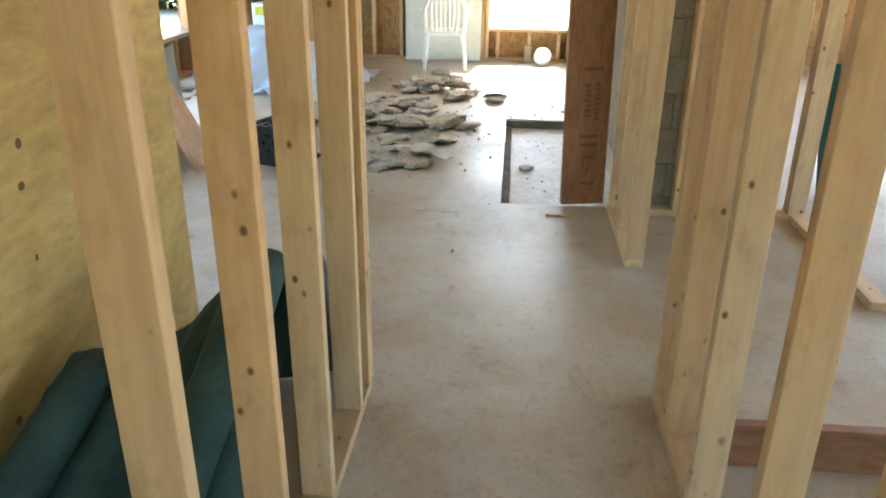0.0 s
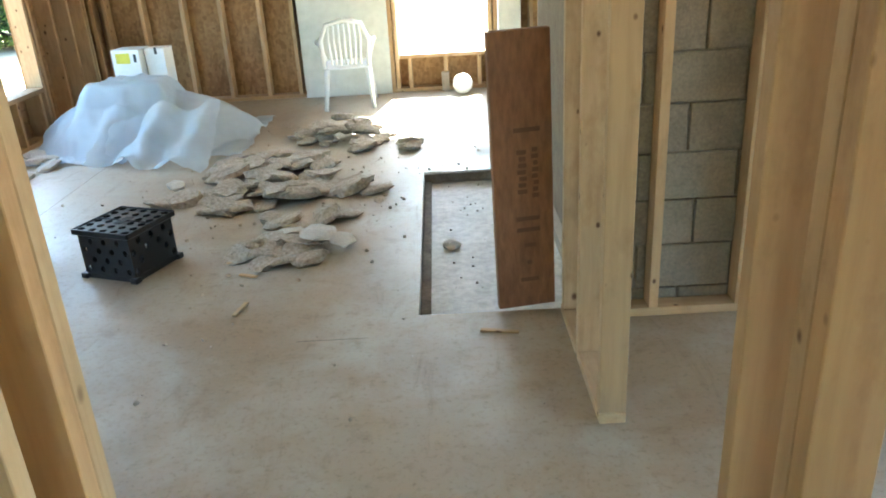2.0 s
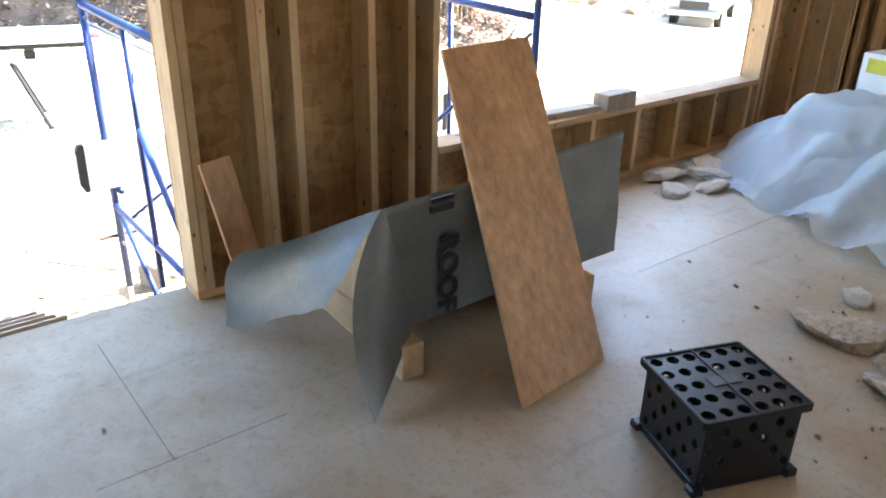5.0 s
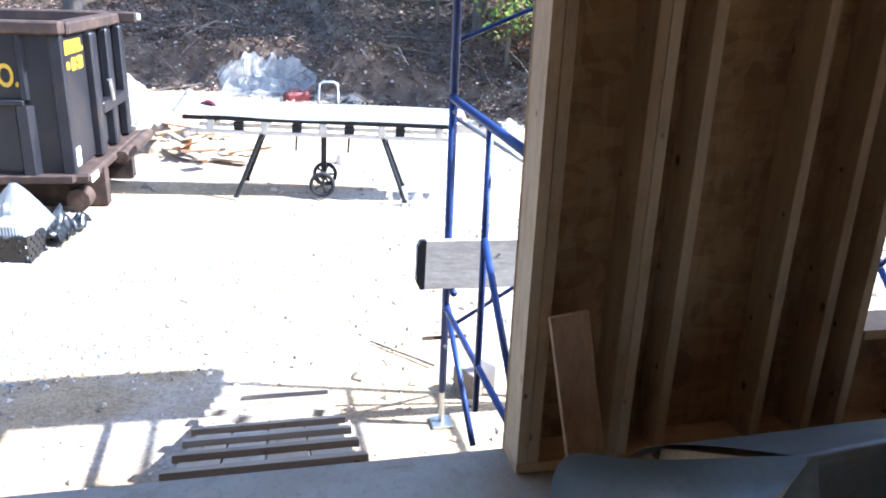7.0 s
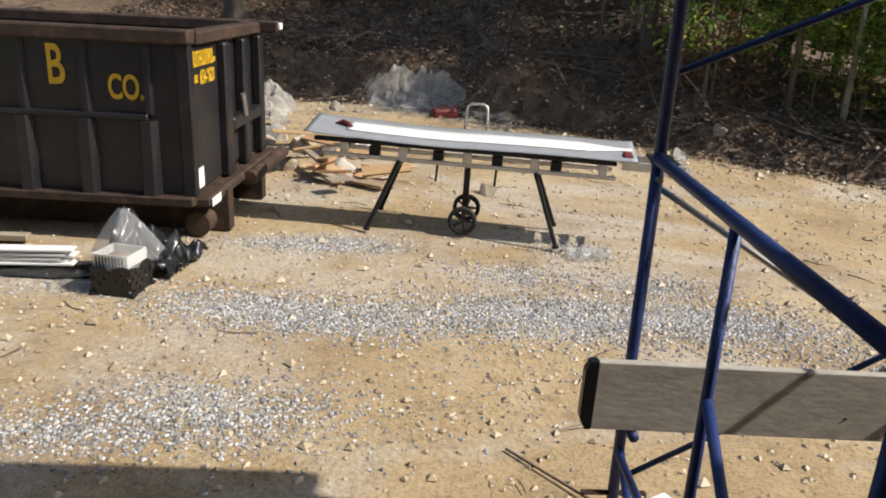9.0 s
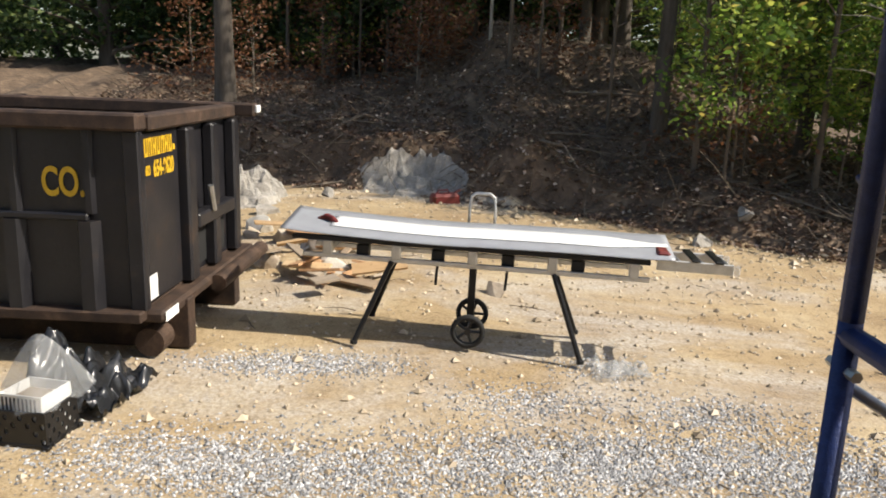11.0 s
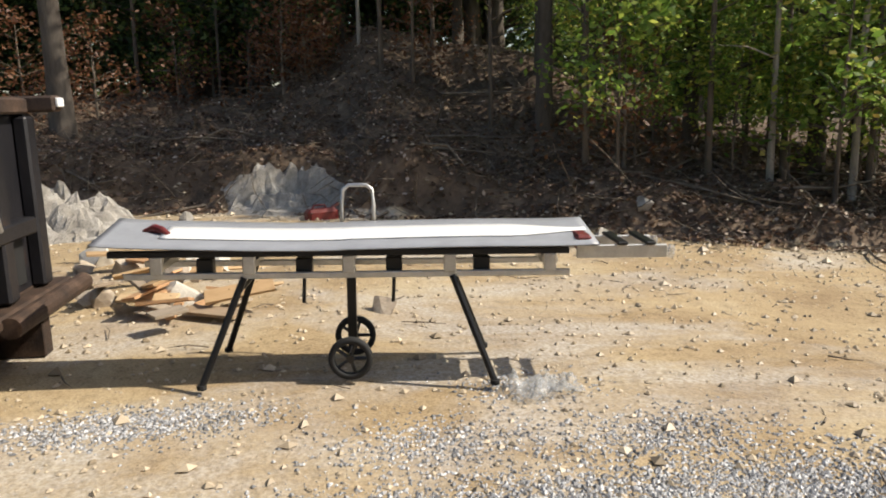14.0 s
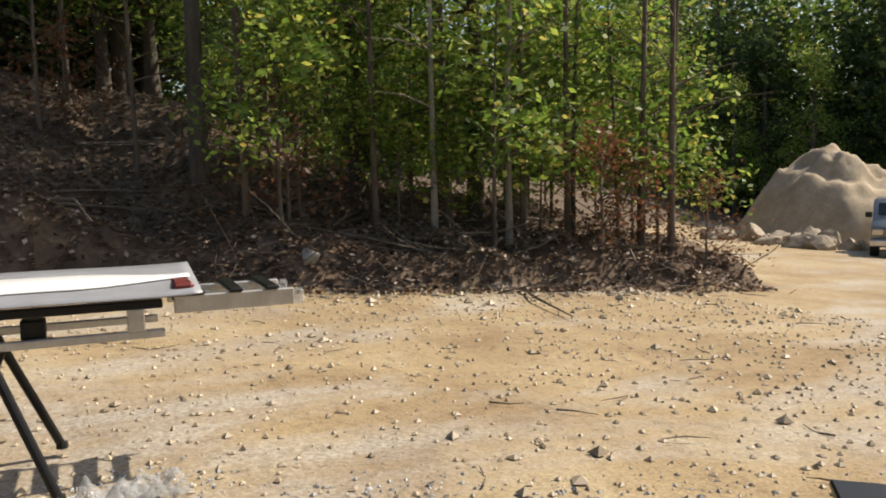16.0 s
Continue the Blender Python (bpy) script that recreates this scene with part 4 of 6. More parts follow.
# ---- outdoors: the ground ----
def foot_line(y):
    """Where the bank begins: x of its foot at y."""
    pts = ((-40, -26), (-6, -22.6), (0, -21.3), (3, -20.6), (5.5, -19.4), (7.5, -18.4), (9, -17.3), (10.3, -16.6), (11.8, -16.2), (13.2, -15.9), (15.3, -15.0), (16.8, -14.7), (18, -16.5), (20, -21.0), (24, -27.0), (40, -35), (90, -60))
    for (a, fa), (b, fb) in zip(pts, pts[1:]):
        if a <= y <= b:
            t = (y - a) / (b - a)
            return fa + (fb - fa) * t
    return pts[0][1] if y < -40 else pts[-1][1]


def ground_z(x, y):
    z = -1.08 - 0.068 * 2.0 * math.log1p(math.exp(min((y - 5.0) / 2.0, 60)))
    z += 0.03 * fbm(x * 0.35, y * 0.35, 0.0, 4)
    d = foot_line(y) - x
    if d > -0.6:
        d += 0.5 * fbm(x * 0.5, y * 0.5, 3.0, 3)
        tall = 1.1 + 2.1 * soft(1.5, 6.5, y) * (1 - soft(8, 15, y)) + 0.6 * soft(20, 35, y)
        cut = soft(0.0, 0.75, d) * (0.5 + 0.6 * (1 - soft(5, 8.5, y)) + 0.35 * fbm(y * 0.6, 0.0, 2.0, 2))
        z += cut + tall * soft(0.0, 9.0, d) + 0.03 * max(d - 9, 0) * (1 - soft(9, 60, d)) + 0.2 * fbm(x * 1.2, y * 1.2, 1.0, 4) * soft(0, 1.5, d)
    return z


def axis_steps(stops):
    out = []
    for a, b, s in stops:
        n = max(1, round((b - a) / s))
        out += [a + (b - a) * k / n for k in range(n)]
    return out + [stops[-1][1]]


gx = axis_steps(((-900, -120, 130), (-120, -50, 7), (-50, -26, 1.2), (-26, -3.55, 0.25), (-3.55, 6, 2.4), (6, 60, 9), (60, 900, 140)))
gy = axis_steps(((-900, -60, 140), (-60, -12, 4), (-12, 20, 0.3), (20, 45, 1.2), (45, 120, 8), (120, 900, 130)))
verts = [(x, y, ground_z(x, y) if abs(x) < 130 and abs(y) < 130 else -3.0) for x in gx for y in gy]
ny = len(gy)
faces = [(i * ny + j, (i + 1) * ny + j, (i + 1) * ny + j + 1, i * ny + j + 1) for i in range(len(gx) - 1) for j in range(ny - 1)]


def ground_material():
    m, nt, b = material("sandy_ground", 0.95)
    v = coords(nt, (1, 1, 1), False)
    sand = ramp(nt, noise_tex(nt, v, 0.7, 6.0, 0.6, 0.3), ((0.3, (0.28, 0.195, 0.105)), (0.55, (0.4, 0.3, 0.17)), (0.75, (0.47, 0.385, 0.25))))
    grit = ramp(nt, noise_tex(nt, v, 42.0, 4.0, 0.75), ((0.34, (0.55, 0.52, 0.48)), (0.56, (1, 1, 1)), (0.78, (1.12, 1.1, 1.08))))
    sand = mix(nt, sand, grit, 0.9, "MULTIPLY")
    mottle = ramp(nt, noise_tex(nt, v, 7.0, 6.0, 0.7, 0.4), ((0.32, (0.62, 0.6, 0.57)), (0.5, (1, 1, 1))))
    sand = mix(nt, sand, mottle, 0.85, "MULTIPLY")
    # grey crushed stone trodden in, in streaks
    streak = ramp(nt, noise_tex(nt, coords(nt, (1, 0.45, 1), False), 0.62, 5.0, 0.62, 0.5), ((0.5, (0, 0, 0)), (0.64, (1, 1, 1))))
    crumb = ramp(nt, noise_tex(nt, v, 26.0, 3.0, 0.7), ((0.38, (0.25, 0.23, 0.2)), (0.62, (0.55, 0.53, 0.5))))
    sand = mix(nt, sand, crumb, mix(nt, (0, 0, 0), streak, 0.55))
    litter = ramp(nt, noise_tex(nt, v, 3.0, 6.0, 0.7, 0.6), ((0.32, (0.05, 0.034, 0.022)), (0.55, (0.13, 0.088, 0.056)), (0.74, (0.26, 0.19, 0.125))))
    at = nt.nodes.new("ShaderNodeVertexColor")
    at.layer_name = "wood_floor"
    edge = nt.nodes.new("ShaderNodeMath")
    edge.operation = "ADD"
    nt.links.new(at.outputs[0], edge.inputs[0])
    sub = nt.nodes.new("ShaderNodeMath")
    sub.operation = "MULTIPLY_ADD"
    sub.inputs[1].default_value, sub.inputs[2].default_value = 0.9, -0.45
    nt.links.new(noise_tex(nt, v, 1.6, 5.0), sub.inputs[0])
    nt.links.new(sub.outputs[0], edge.inputs[1])
    nt.links.new(mix(nt, sand, litter, ramp(nt, edge.outputs[0], ((0.42, (0, 0, 0)), (0.58, (1, 1, 1))))), b.inputs["Base Color"])
    h = noise_tex(nt, v, 18.0, 6.0, 0.7)
    bump(nt, b, h, 0.5, 0.03)
    return m


ground = from_arrays("ground", verts, faces, ground_material(), True)
structure(ground, "sandy yard with grey gravel streaks, rising to a wooded bank")
col = ground.data.color_attributes.new("wood_floor", "FLOAT_COLOR", "POINT")
vals = np.zeros((len(verts), 4), dtype=np.float32)
for i, (x, y, z) in enumerate(verts):
    w = soft(-0.5, 0.5, foot_line(min(max(y, -40), 90)) - x)
    vals[i] = (w, w, w, 1)
col.data.foreach_set("color", vals.ravel())

# foundation under the house
structure(link_mesh("foundation", box((-3.53, SOUTH - 0.13, -3.0), (EAST, 9.48, -0.251)), CONCRETE), "grey concrete foundation under the deck")


def pebbles(name, n, place, r0, r1, mat, label, seed=5, flat=0.6):
    """Loose small stones as one mesh: octahedra with uneven corners."""
    g = np.random.default_rng(seed)
    V, Fc = [], []
    corner = np.array(((1, 0, 0), (0, 1, 0), (-1, 0, 0), (0, -1, 0), (0, 0, 1), (0, 0, -0.6)), float)
    tri = ((0, 1, 4), (1, 2, 4), (2, 3, 4), (3, 0, 4), (1, 0, 5), (2, 1, 5), (3, 2, 5), (0, 3, 5))
    for _ in range(n):
        x, y = place(g)
        r = r0 + (r1 - r0) * g.random() ** 2.2
        a = g.random() * math.tau
        c, s = math.cos(a), math.sin(a)
        p = corner * (g.uniform(0.6, 1.25, (6, 1))) * (r, r * g.uniform(0.6, 1), r * flat)
        q = np.stack((p[:, 0] * c - p[:, 1] * s + x, p[:, 0] * s + p[:, 1] * c + y, p[:, 2] + ground_z(x, y) + r * 0.2), 1)
        k = len(V)
        V.extend(q.tolist())
        Fc.extend((k + i, k + j, k + l) for i, j, l in tri)
    return tagged(from_arrays(name, V, Fc, mat), label, "gravel", kind="stuff")


def band(cx, cy, sx, sy):
    return lambda g: (cx + g.normal() * sx, cy + g.normal() * sy)


def yard(g):
    y = g.uniform(-2, 15)
    return (g.uniform(foot_line(y) + 0.2, -4.2), y)


BANDS = ((-8.72, 1.9, 0.24, 0.5, 3200), (-8.55, 2.9, 0.2, 0.55, 3400), (-8.9, 4.6, 0.3, 0.75, 7600), (-8.95, 6.2, 0.26, 0.65, 5200), (-7.05, 2.15, 0.24, 0.5, 3600), (-6.75, 1.3, 0.16, 0.5, 1900), (-10.48, 2.4, 0.16, 0.5, 2600), (-9.75, 5.8, 0.22, 0.4, 1600), (-9.9, 4.35, 0.2, 0.4, 1200), (-10.7, 5.15, 0.16, 0.25, 900), (-8.3, 7.0, 0.4, 0.8, 2200), (-9.1, 0.4, 0.2, 0.8, 900), (-7.4, 4.0, 0.5, 1.0, 700), (-8.8, 3.8, 0.3, 1.4, 2000))
for k, (cx, cy, sx, sy, n) in enumerate(BANDS):
    pebbles("gravel", n, band(cx, cy, sx, sy), 0.007, 0.024, GRAVELMAT, "streak of loose grey crushed stone on the sand", 20 + k)
pebbles("pebbles", 14000, yard, 0.006, 0.042, TANSTONE, "loose tan pebbles over the sandy yard", 3)
pebbles("cobbles", 800, yard, 0.03, 0.075, TANSTONE, "scattered fist-sized stones over the yard", 8)
pebbles("bank_stones", 420, lambda g: (lambda y: (foot_line(y) + g.normal() * 0.9 + 0.3, y))(g.uniform(-3, 15)), 0.03, 0.11, TANSTONE, "stones at the foot of the bank", 9)


def scatter_leaves(name, n, place, size, mat, label, seed, lift=0.015, kind="stuff", category="leaves"):
    g = np.random.default_rng(seed)
    V, Fc = [], []
    for _ in range(n):
        x, y = place(g)
        z = ground_z(x, y) + lift * g.random() + 0.01
        s = size * g.uniform(0.5, 1.4)
        u = g.normal(size=3) * (1, 1, 0.25)
        u /= np.linalg.norm(u)
        w = np.cross(u, g.normal(size=3) * (0.35, 0.35, 1))
        w /= np.linalg.norm(w)
        c = np.array((x, y, z))
        k = len(V)
        V.extend((c + u * s * 0.5, c + w * s * 0.3, c - u * s * 0.5, c - w * s * 0.3))
        Fc.append((k, k + 1, k + 2, k + 3))
    return tagged(from_arrays(name, V, Fc, mat), label, category, kind=kind)


def on_bank(g):
    y = g.uniform(-6, 17)
    return (foot_line(y) + 0.3 - abs(g.normal()) * 4.5, y)


scatter_leaves("leaf_litter", 46000, on_bank, 0.1, LITTER, "brown fallen leaves over the bank", 2, 0.05)


def sticks(name, n, place, length, label, seed, lean=0.25, thick=0.009):
    g = np.random.default_rng(seed)
    bm = bmesh.new()
    for _ in range(n):
        x, y = place(g)
        a, L = g.random() * math.tau, length * g.uniform(0.4, 1.5)
        p = Vector((x, y, ground_z(x, y) + 0.02))
        d = Vector((math.cos(a), math.sin(a), g.normal() * lean))
        mid = p + d * L * 0.5 + Vector(g.normal(size=3) * 0.06 * L)
        end = p + d * L
        end.z = max(end.z, ground_z(end.x, end.y) + 0.02)
        tube([p, mid, end], [thick * g.uniform(0.6, 1.6), thick, thick * 0.4], bm, 4, False)
    return tagged(link_mesh(name, bm, DEADWOOD), label, "sticks", kind="stuff")


sticks("brushwood", 1900, on_bank, 0.8, "dead branches and brush over the bank", 4, 0.45)
sticks("dead_limbs", 60, on_bank, 2.2, "long grey dead limbs lying over the bank", 14, 0.05, 0.024)
sticks("twigs", 110, yard, 0.3, "small twigs on the sandy yard", 6, 0.02, 0.006)


# ---- trees ----
def leaf_cloud(bm_verts, bm_faces, g, centre, spread, n, size, droop=0.0):
    for _ in range(n):
        c = np.array(centre) + g.normal(size=3) * spread
        s = size * g.uniform(0.6, 1.4)
        u = g.normal(size=3)
        u[2] = u[2] * 0.5 - droop
        u /= np.linalg.norm(u)
        w = np.cross(u, g.normal(size=3) * (0.6, 0.6, 1))
        w /= np.linalg.norm(w) + 1e-6
        k = len(bm_verts)
        bm_verts.extend((c + u * s * 0.55, c + w * s * 0.3, c - u * s * 0.55, c - w * s * 0.3))
        bm_faces.append((k, k + 1, k + 2, k + 3))


def tree_meshes(seed, tall, girth, first, reach, leaves, size, leafmat, barkmat, limbs=14):
    """Trunk and crown meshes of one tree: a tapered leaning trunk, limbs, and leaves in clumps about the limbs' ends."""
    g = np.random.default_rng(seed)
    bm = bmesh.new()
    sway = g.normal(size=2) * tall * 0.025
    path = [Vector((sway[0] * t * t + 0.04 * g.normal() * t, sway[1] * t * t, tall * t)) for t in (0, 0.12, 0.3, 0.5, 0.7, 0.85, 1.0)]
    path[0].z = -0.4
    tube(path, [girth * f for f in (1.35, 1.0, 0.86, 0.68, 0.45, 0.28, 0.08)], bm, 9, False)
    V, Fc = [], []
    for _ in range(limbs):
        t = g.uniform(first, 0.97)
        k = min(int(t * 6), 5)
        base = path[0].lerp(path[-1], t)
        base.x, base.y = sway[0] * t * t, sway[1] * t * t
        a = g.random() * math.tau
        L = reach * (1.15 - t) * g.uniform(0.6, 1.25) + 0.25
        d = Vector((math.cos(a), math.sin(a), g.uniform(-0.05, 0.6)))
        tip = base + d * L
        mid = base + d * L * 0.5 + Vector((0, 0, 0.06 * L))
        r = girth * (1.05 - t) * 0.38 + 0.006
        tube([base, mid, tip], [r, r * 0.6, 0.004], bm, 5, False)
        if leaves:
            for q in (0.45, 0.75, 1.0):
                c = base.lerp(tip, q)
                leaf_cloud(V, Fc, g, c, (0.2 * reach * 0.5 + 0.12, 0.2 * reach * 0.5 + 0.12, 0.16 + 0.05 * reach), leaves, size, 0.25)
    me = bpy.data.meshes.new("trunk")
    bm.to_mesh(me)
    bm.free()
    me.materials.append(barkmat)
    me.shade_smooth()
    crown = None
    if leaves:
        crown = bpy.data.meshes.new("crown")
        crown.from_pydata([tuple(v) for v in V], [], Fc)
        crown.materials.append(leafmat)
    return me, crown


def plant_tree(name, meshes, x, y, label, category="tree", group="", turn=0.0, scale=1.0, lean=0.0):
    top = empty(name, pose(x, y, ground_z(x, y), lean, lean * 0.5, turn) @ Matrix.Diagonal((scale, scale, scale, 1)))
    tagged(top, label, category, group)
    for n, me in zip(("trunk", "crown"), meshes):
        if me:
            o = new(n, me)
            o.parent = top
    return top


OAK = [tree_meshes(50 + k, 9.0, 0.13, 0.14, 2.0, 52, 0.125, GREENLEAF, BARK, 30) for k in range(3)]
SAPLING = [tree_meshes(60 + k, 4.2, 0.03, 0.3, 1.1, 30, 0.115, GREENLEAF, MIDBARK, 20) for k in range(4)]
PINE = [tree_meshes(70 + k, 12.0, 0.2, 0.06, 2.6, 80, 0.17, DARKLEAF, BARK, 34) for k in range(2)]
POLE = [tree_meshes(80 + k, 10.0, 0.06, 0.25, 1.4, 0, 0.1, GREENLEAF, PALEBARK if k == 0 else MIDBARK, 18) for k in range(3)]
BIG = [tree_meshes(90, 13.0, 0.24, 0.5, 2.5, 30, 0.2, DARKLEAF, BARK, 16)]
TALL = [tree_meshes(100 + k, 12.5, 0.15, 0.42, 3.4, 62, 0.19, GREENLEAF, BARK, 34) for k in range(2)]
RUSSET = [tree_meshes(95 + k, 2.2, 0.03, 0.12, 1.0, 14, 0.1, REDLEAF, DEADWOOD, 20) for k in range(2)]

tr = random.Random(23)


def behind(y, d):
    return foot_line(y) - d


for y, d in ((0.2, 10.5), (4.9, 8.8), (9.2, 6.0), (11.6, 4.2), (13.6, 3.4), (15.2, 5.0), (8.2, 10), (6.3, 12), (12.2, 9), (15.8, 9), (22, 12), (25, 9)):
    plant_tree("tree", tr.choice(OAK), behind(y, d), y, "broad-leaved tree with green leaves on the bank", group="green trees on the bank", turn=tr.uniform(0, 360), scale=tr.uniform(0.85, 1.25))
# added so that their high crowns, above the view, shade the bank
for y, d in ((8.6, 3.4), (10.6, 6.5)):
    plant_tree("tree", tr.choice(TALL), behind(y, d), y, "tall broad-leaved tree with a high green crown", group="green trees on the bank", turn=tr.uniform(0, 360), scale=tr.uniform(0.9, 1.15))
for _ in range(19):
    y = tr.uniform(8.5, 18.0)
    plant_tree("sapling", tr.choice(SAPLING), behind(y, tr.uniform(1.4, 6.5)), y, "thin sapling with bright green leaves on the bank", group="green saplings on the bank", turn=tr.uniform(0, 360), scale=tr.uniform(0.7, 1.5))
for k in range(58):
    y = tr.uniform(-24, 26) if k < 40 else tr.uniform(-9, 5)
    plant_tree("pine", tr.choice(PINE), behind(y, tr.uniform(10.5, 19.0)), y, "dark conifer in the wood behind the bank", group="dark conifers", turn=tr.uniform(0, 360), scale=tr.uniform(0.8, 1.3))
for y, d in ((2.15, 9.5), (1.25, 9.0), (0.9, 10.5), (5.6, 5.0), (7.0, 6.5), (13.9, 2.4), (14.6, 2.2), (14.3, 3.0), (15.1, 2.8), (10.2, 5.0), (12.8, 3.0), (3.6, 12), (-1.2, 9), (15.6, 1.6), (16.1, 2.2), (15.9, 1.2), (12.1, 2.2), (12.4, 3.6), (11.2, 2.6), (10.9, 4.2), (8.9, 2.0), (7.6, 3.2), (6.2, 4.2), (13.3, 1.8), (16.4, 1.7), (5.2, 6.4), (9.6, 4.4)):
    plant_tree("bare_tree", tr.choice(POLE), behind(y, d), y, "slender pale bare tree on the bank", group="bare trees on the bank", turn=tr.uniform(0, 360), scale=tr.uniform(0.6, 1.1))
plant_tree("large_tree", BIG[0], -24.5, -1.75, "thick grey trunk of a large tree behind the skip", scale=1.0)
for y, d in ((3.2, 5.6), (3.8, 6.2), (4.3, 6.8), (9.6, 2.2), (14.2, 0.7), (16.3, 0.8), (3.9, 8.0), (4.3, 8.6), (-2.5, 6), (-1.5, 5.0), (0.2, 7.5), (15.4, 1.6), (6.8, 5.5), (2.8, 8.8), (-3.5, 5.5)):
    plant_tree("shrub", tr.choice(RUSSET), behind(y, d), y, "russet half-bare shrub on the bank", "shrub", "russet shrubs", tr.uniform(0, 360), tr.uniform(0.7, 1.2))
for _ in range(16):
    plant_tree("pine", tr.choice(PINE), tr.uniform(-48, -12), tr.uniform(54, 60), "dark conifer in the wood beyond the track", group="dark conifers", turn=tr.uniform(0, 360), scale=tr.uniform(1.0, 1.5))
fv, ff = [], []
gfar = np.random.default_rng(77)
for k in range(900):
    if k < 420:
        y = gfar.uniform(-70, 80)
        x = foot_line(min(max(y, -40), 89)) - gfar.uniform(20, 34)
    elif k < 760:
        x, y = gfar.uniform(-76, -9), gfar.uniform(56, 74)
    else:
        x, y = gfar.uniform(-40, 40), -gfar.uniform(30, 50)
    zb = ground_z(x, y)
    for q in range(6 if 420 <= k < 760 else 3):
        leaf_cloud(fv, ff, gfar, (x + gfar.normal(), y + gfar.normal(), zb + 1.5 + q * 3.2), (1.6, 1.6, 1.9), 46, 0.6)
cut = len(ff) * 2 // 3
tagged(from_arrays("far_wood", fv[:cut * 4], ff[:cut], DARKLEAF), "dense dark wood behind the bank", "wood", kind="stuff")
tagged(from_arrays("far_wood", fv[cut * 4:], [tuple(i - cut * 4 for i in f) for f in ff[cut:]], GREENLEAF), "green wood beyond the track", "wood", kind="stuff")


# ---- excavated rock, spoil and rubble ----
def boulder(x, y, r, mat, label, seed, flat=0.8, name="boulder"):
    bm = bmesh.new()
    bmesh.ops.create_icosphere(bm, subdivisions=4 if r > 1 else 3, radius=1.0)
    for v in bm.verts:
        v.co *= 1 + 0.45 * fbm(v.co.x + seed, v.co.y, v.co.z, 5) + 0.2 * fbm(v.co.x * 4 + seed, v.co.y * 4, v.co.z * 4, 4)
        v.co.z *= flat
    for k in range(9):
        n = Vector((math.sin(seed * 3.1 + k * 2.4), math.cos(seed * 1.7 + k * 4.1), math.sin(seed + k * 1.3) * 0.8 + 0.2)).normalized()
        lim = 0.62 * (1 - 0.35 * abs(n.z)) + 0.08 * math.sin(k * 5 + seed)
        for v in bm.verts:
            over = v.co.dot(n) - lim
            if over > 0:
                v.co -= n * over * 0.88
    bmesh.ops.transform(bm, matrix=Matrix.Diagonal((r, r, r, 1)), verts=bm.verts[:])
    o = link_mesh(name, bm, mat, None, "", False)
    o.location = (x, y, ground_z(x, y) + r * flat * 0.25)
    return tagged(o, label, "boulder")


LEDGE = speckled("grey_ledge", ((0.3, (0.26, 0.235, 0.2)), (0.7, (0.5, 0.47, 0.42))), 4.0, 0.95, bumps=0.8, dist=0.03)


def rock_ledge(x0, y0, wide, deep, high, seed):
    """A craggy outcrop in the face of the bank: broken ledges with uneven tops."""
    def place(u, v):
        x = x0 - deep * v + 0.12 * fbm(u * 6, v * 5, seed, 3)
        y = y0 + wide * u + 0.12 * fbm(u * 5, v * 6, seed + 4.0, 3)
        h = math.sin(u * math.pi) ** 0.6 * min(1.0, v * 2.4) * (0.5 + 0.75 * abs(fbm(u * 3.5, v * 4.5, seed, 4)) + 0.3 * fbm(u * 13, v * 9, seed, 3))
        h = 0.6 * h + 0.4 * math.floor(h * 5) / 5
        return (x, y, min(ground_z(x, y), ground_z(x0 + 0.4, y) + 0.5) - 0.06 + high * h)
    return tagged(link_mesh("rock_ledge", grid_sheet(40, 36, place), LEDGE), "pale grey craggy rock ledge in the foot of the bank", "rock")


rock_ledge(-20.0, 2.0, 2.9, 1.7, 0.62, 2.0)
rock_ledge(-17.8, -1.9, 2.6, 1.8, 0.85, 9.0)
for x, y, r, s in ((-19.7, 1.5, 0.2, 5), (-17.5, 0.7, 0.24, 8), (-19.6, 4.9, 0.16, 10), (-17.6, 9.3, 0.22, 11), (-16.9, 8.3, 0.24, 12)):
    boulder(x, y, r, LEDGE, "pale grey dusty stone at the foot of the bank", s, 0.9).location.z -= 0.1 * r
boulder(-12.95, 4.35, 0.16, STONE, "round tan stone on the sand under the bender", 6)
SPOIL = speckled("tan_spoil", ((0.3, (0.38, 0.29, 0.19)), (0.7, (0.56, 0.46, 0.33))), 2.0, 0.95, bumps=0.6, dist=0.03)


def sand_heap(u, v):
    a, r = u * math.tau, v
    wob = 1 + 0.22 * fbm(math.cos(a) * 1.3, math.sin(a) * 1.3, 5.0, 3)
    x, y = -24.2 + 3.9 * r * wob * math.cos(a), 35.5 + 4.0 * r * wob * math.sin(a)
    top = 3.9 * (1 - r ** 1.8) * (1 + 0.3 * fbm(x * 0.6, y * 0.6, 3.0, 3)) + 0.5 * fbm(x * 0.8, y * 0.8, 6.0, 5) * (1 - r)
    return (x, y, ground_z(x, y) + top - 0.05 * r)


heap_bm = grid_sheet(64, 26, sand_heap)
bmesh.ops.remove_doubles(heap_bm, verts=heap_bm.verts[:], dist=0.001)
tagged(link_mesh("spoil_mound", heap_bm, SPOIL, None, "", True), "tall heap of tan sand beside the track", "mound")
for y, x in ((50, -34), (53, -30), (49, -39), (52, -25), (54, -19), (47, -43)):
    plant_tree("tree", tr.choice(OAK), x, y, "broad-leaved tree with green leaves beyond the track", group="green trees beyond the track", turn=tr.uniform(0, 360), scale=tr.uniform(1.0, 1.4))
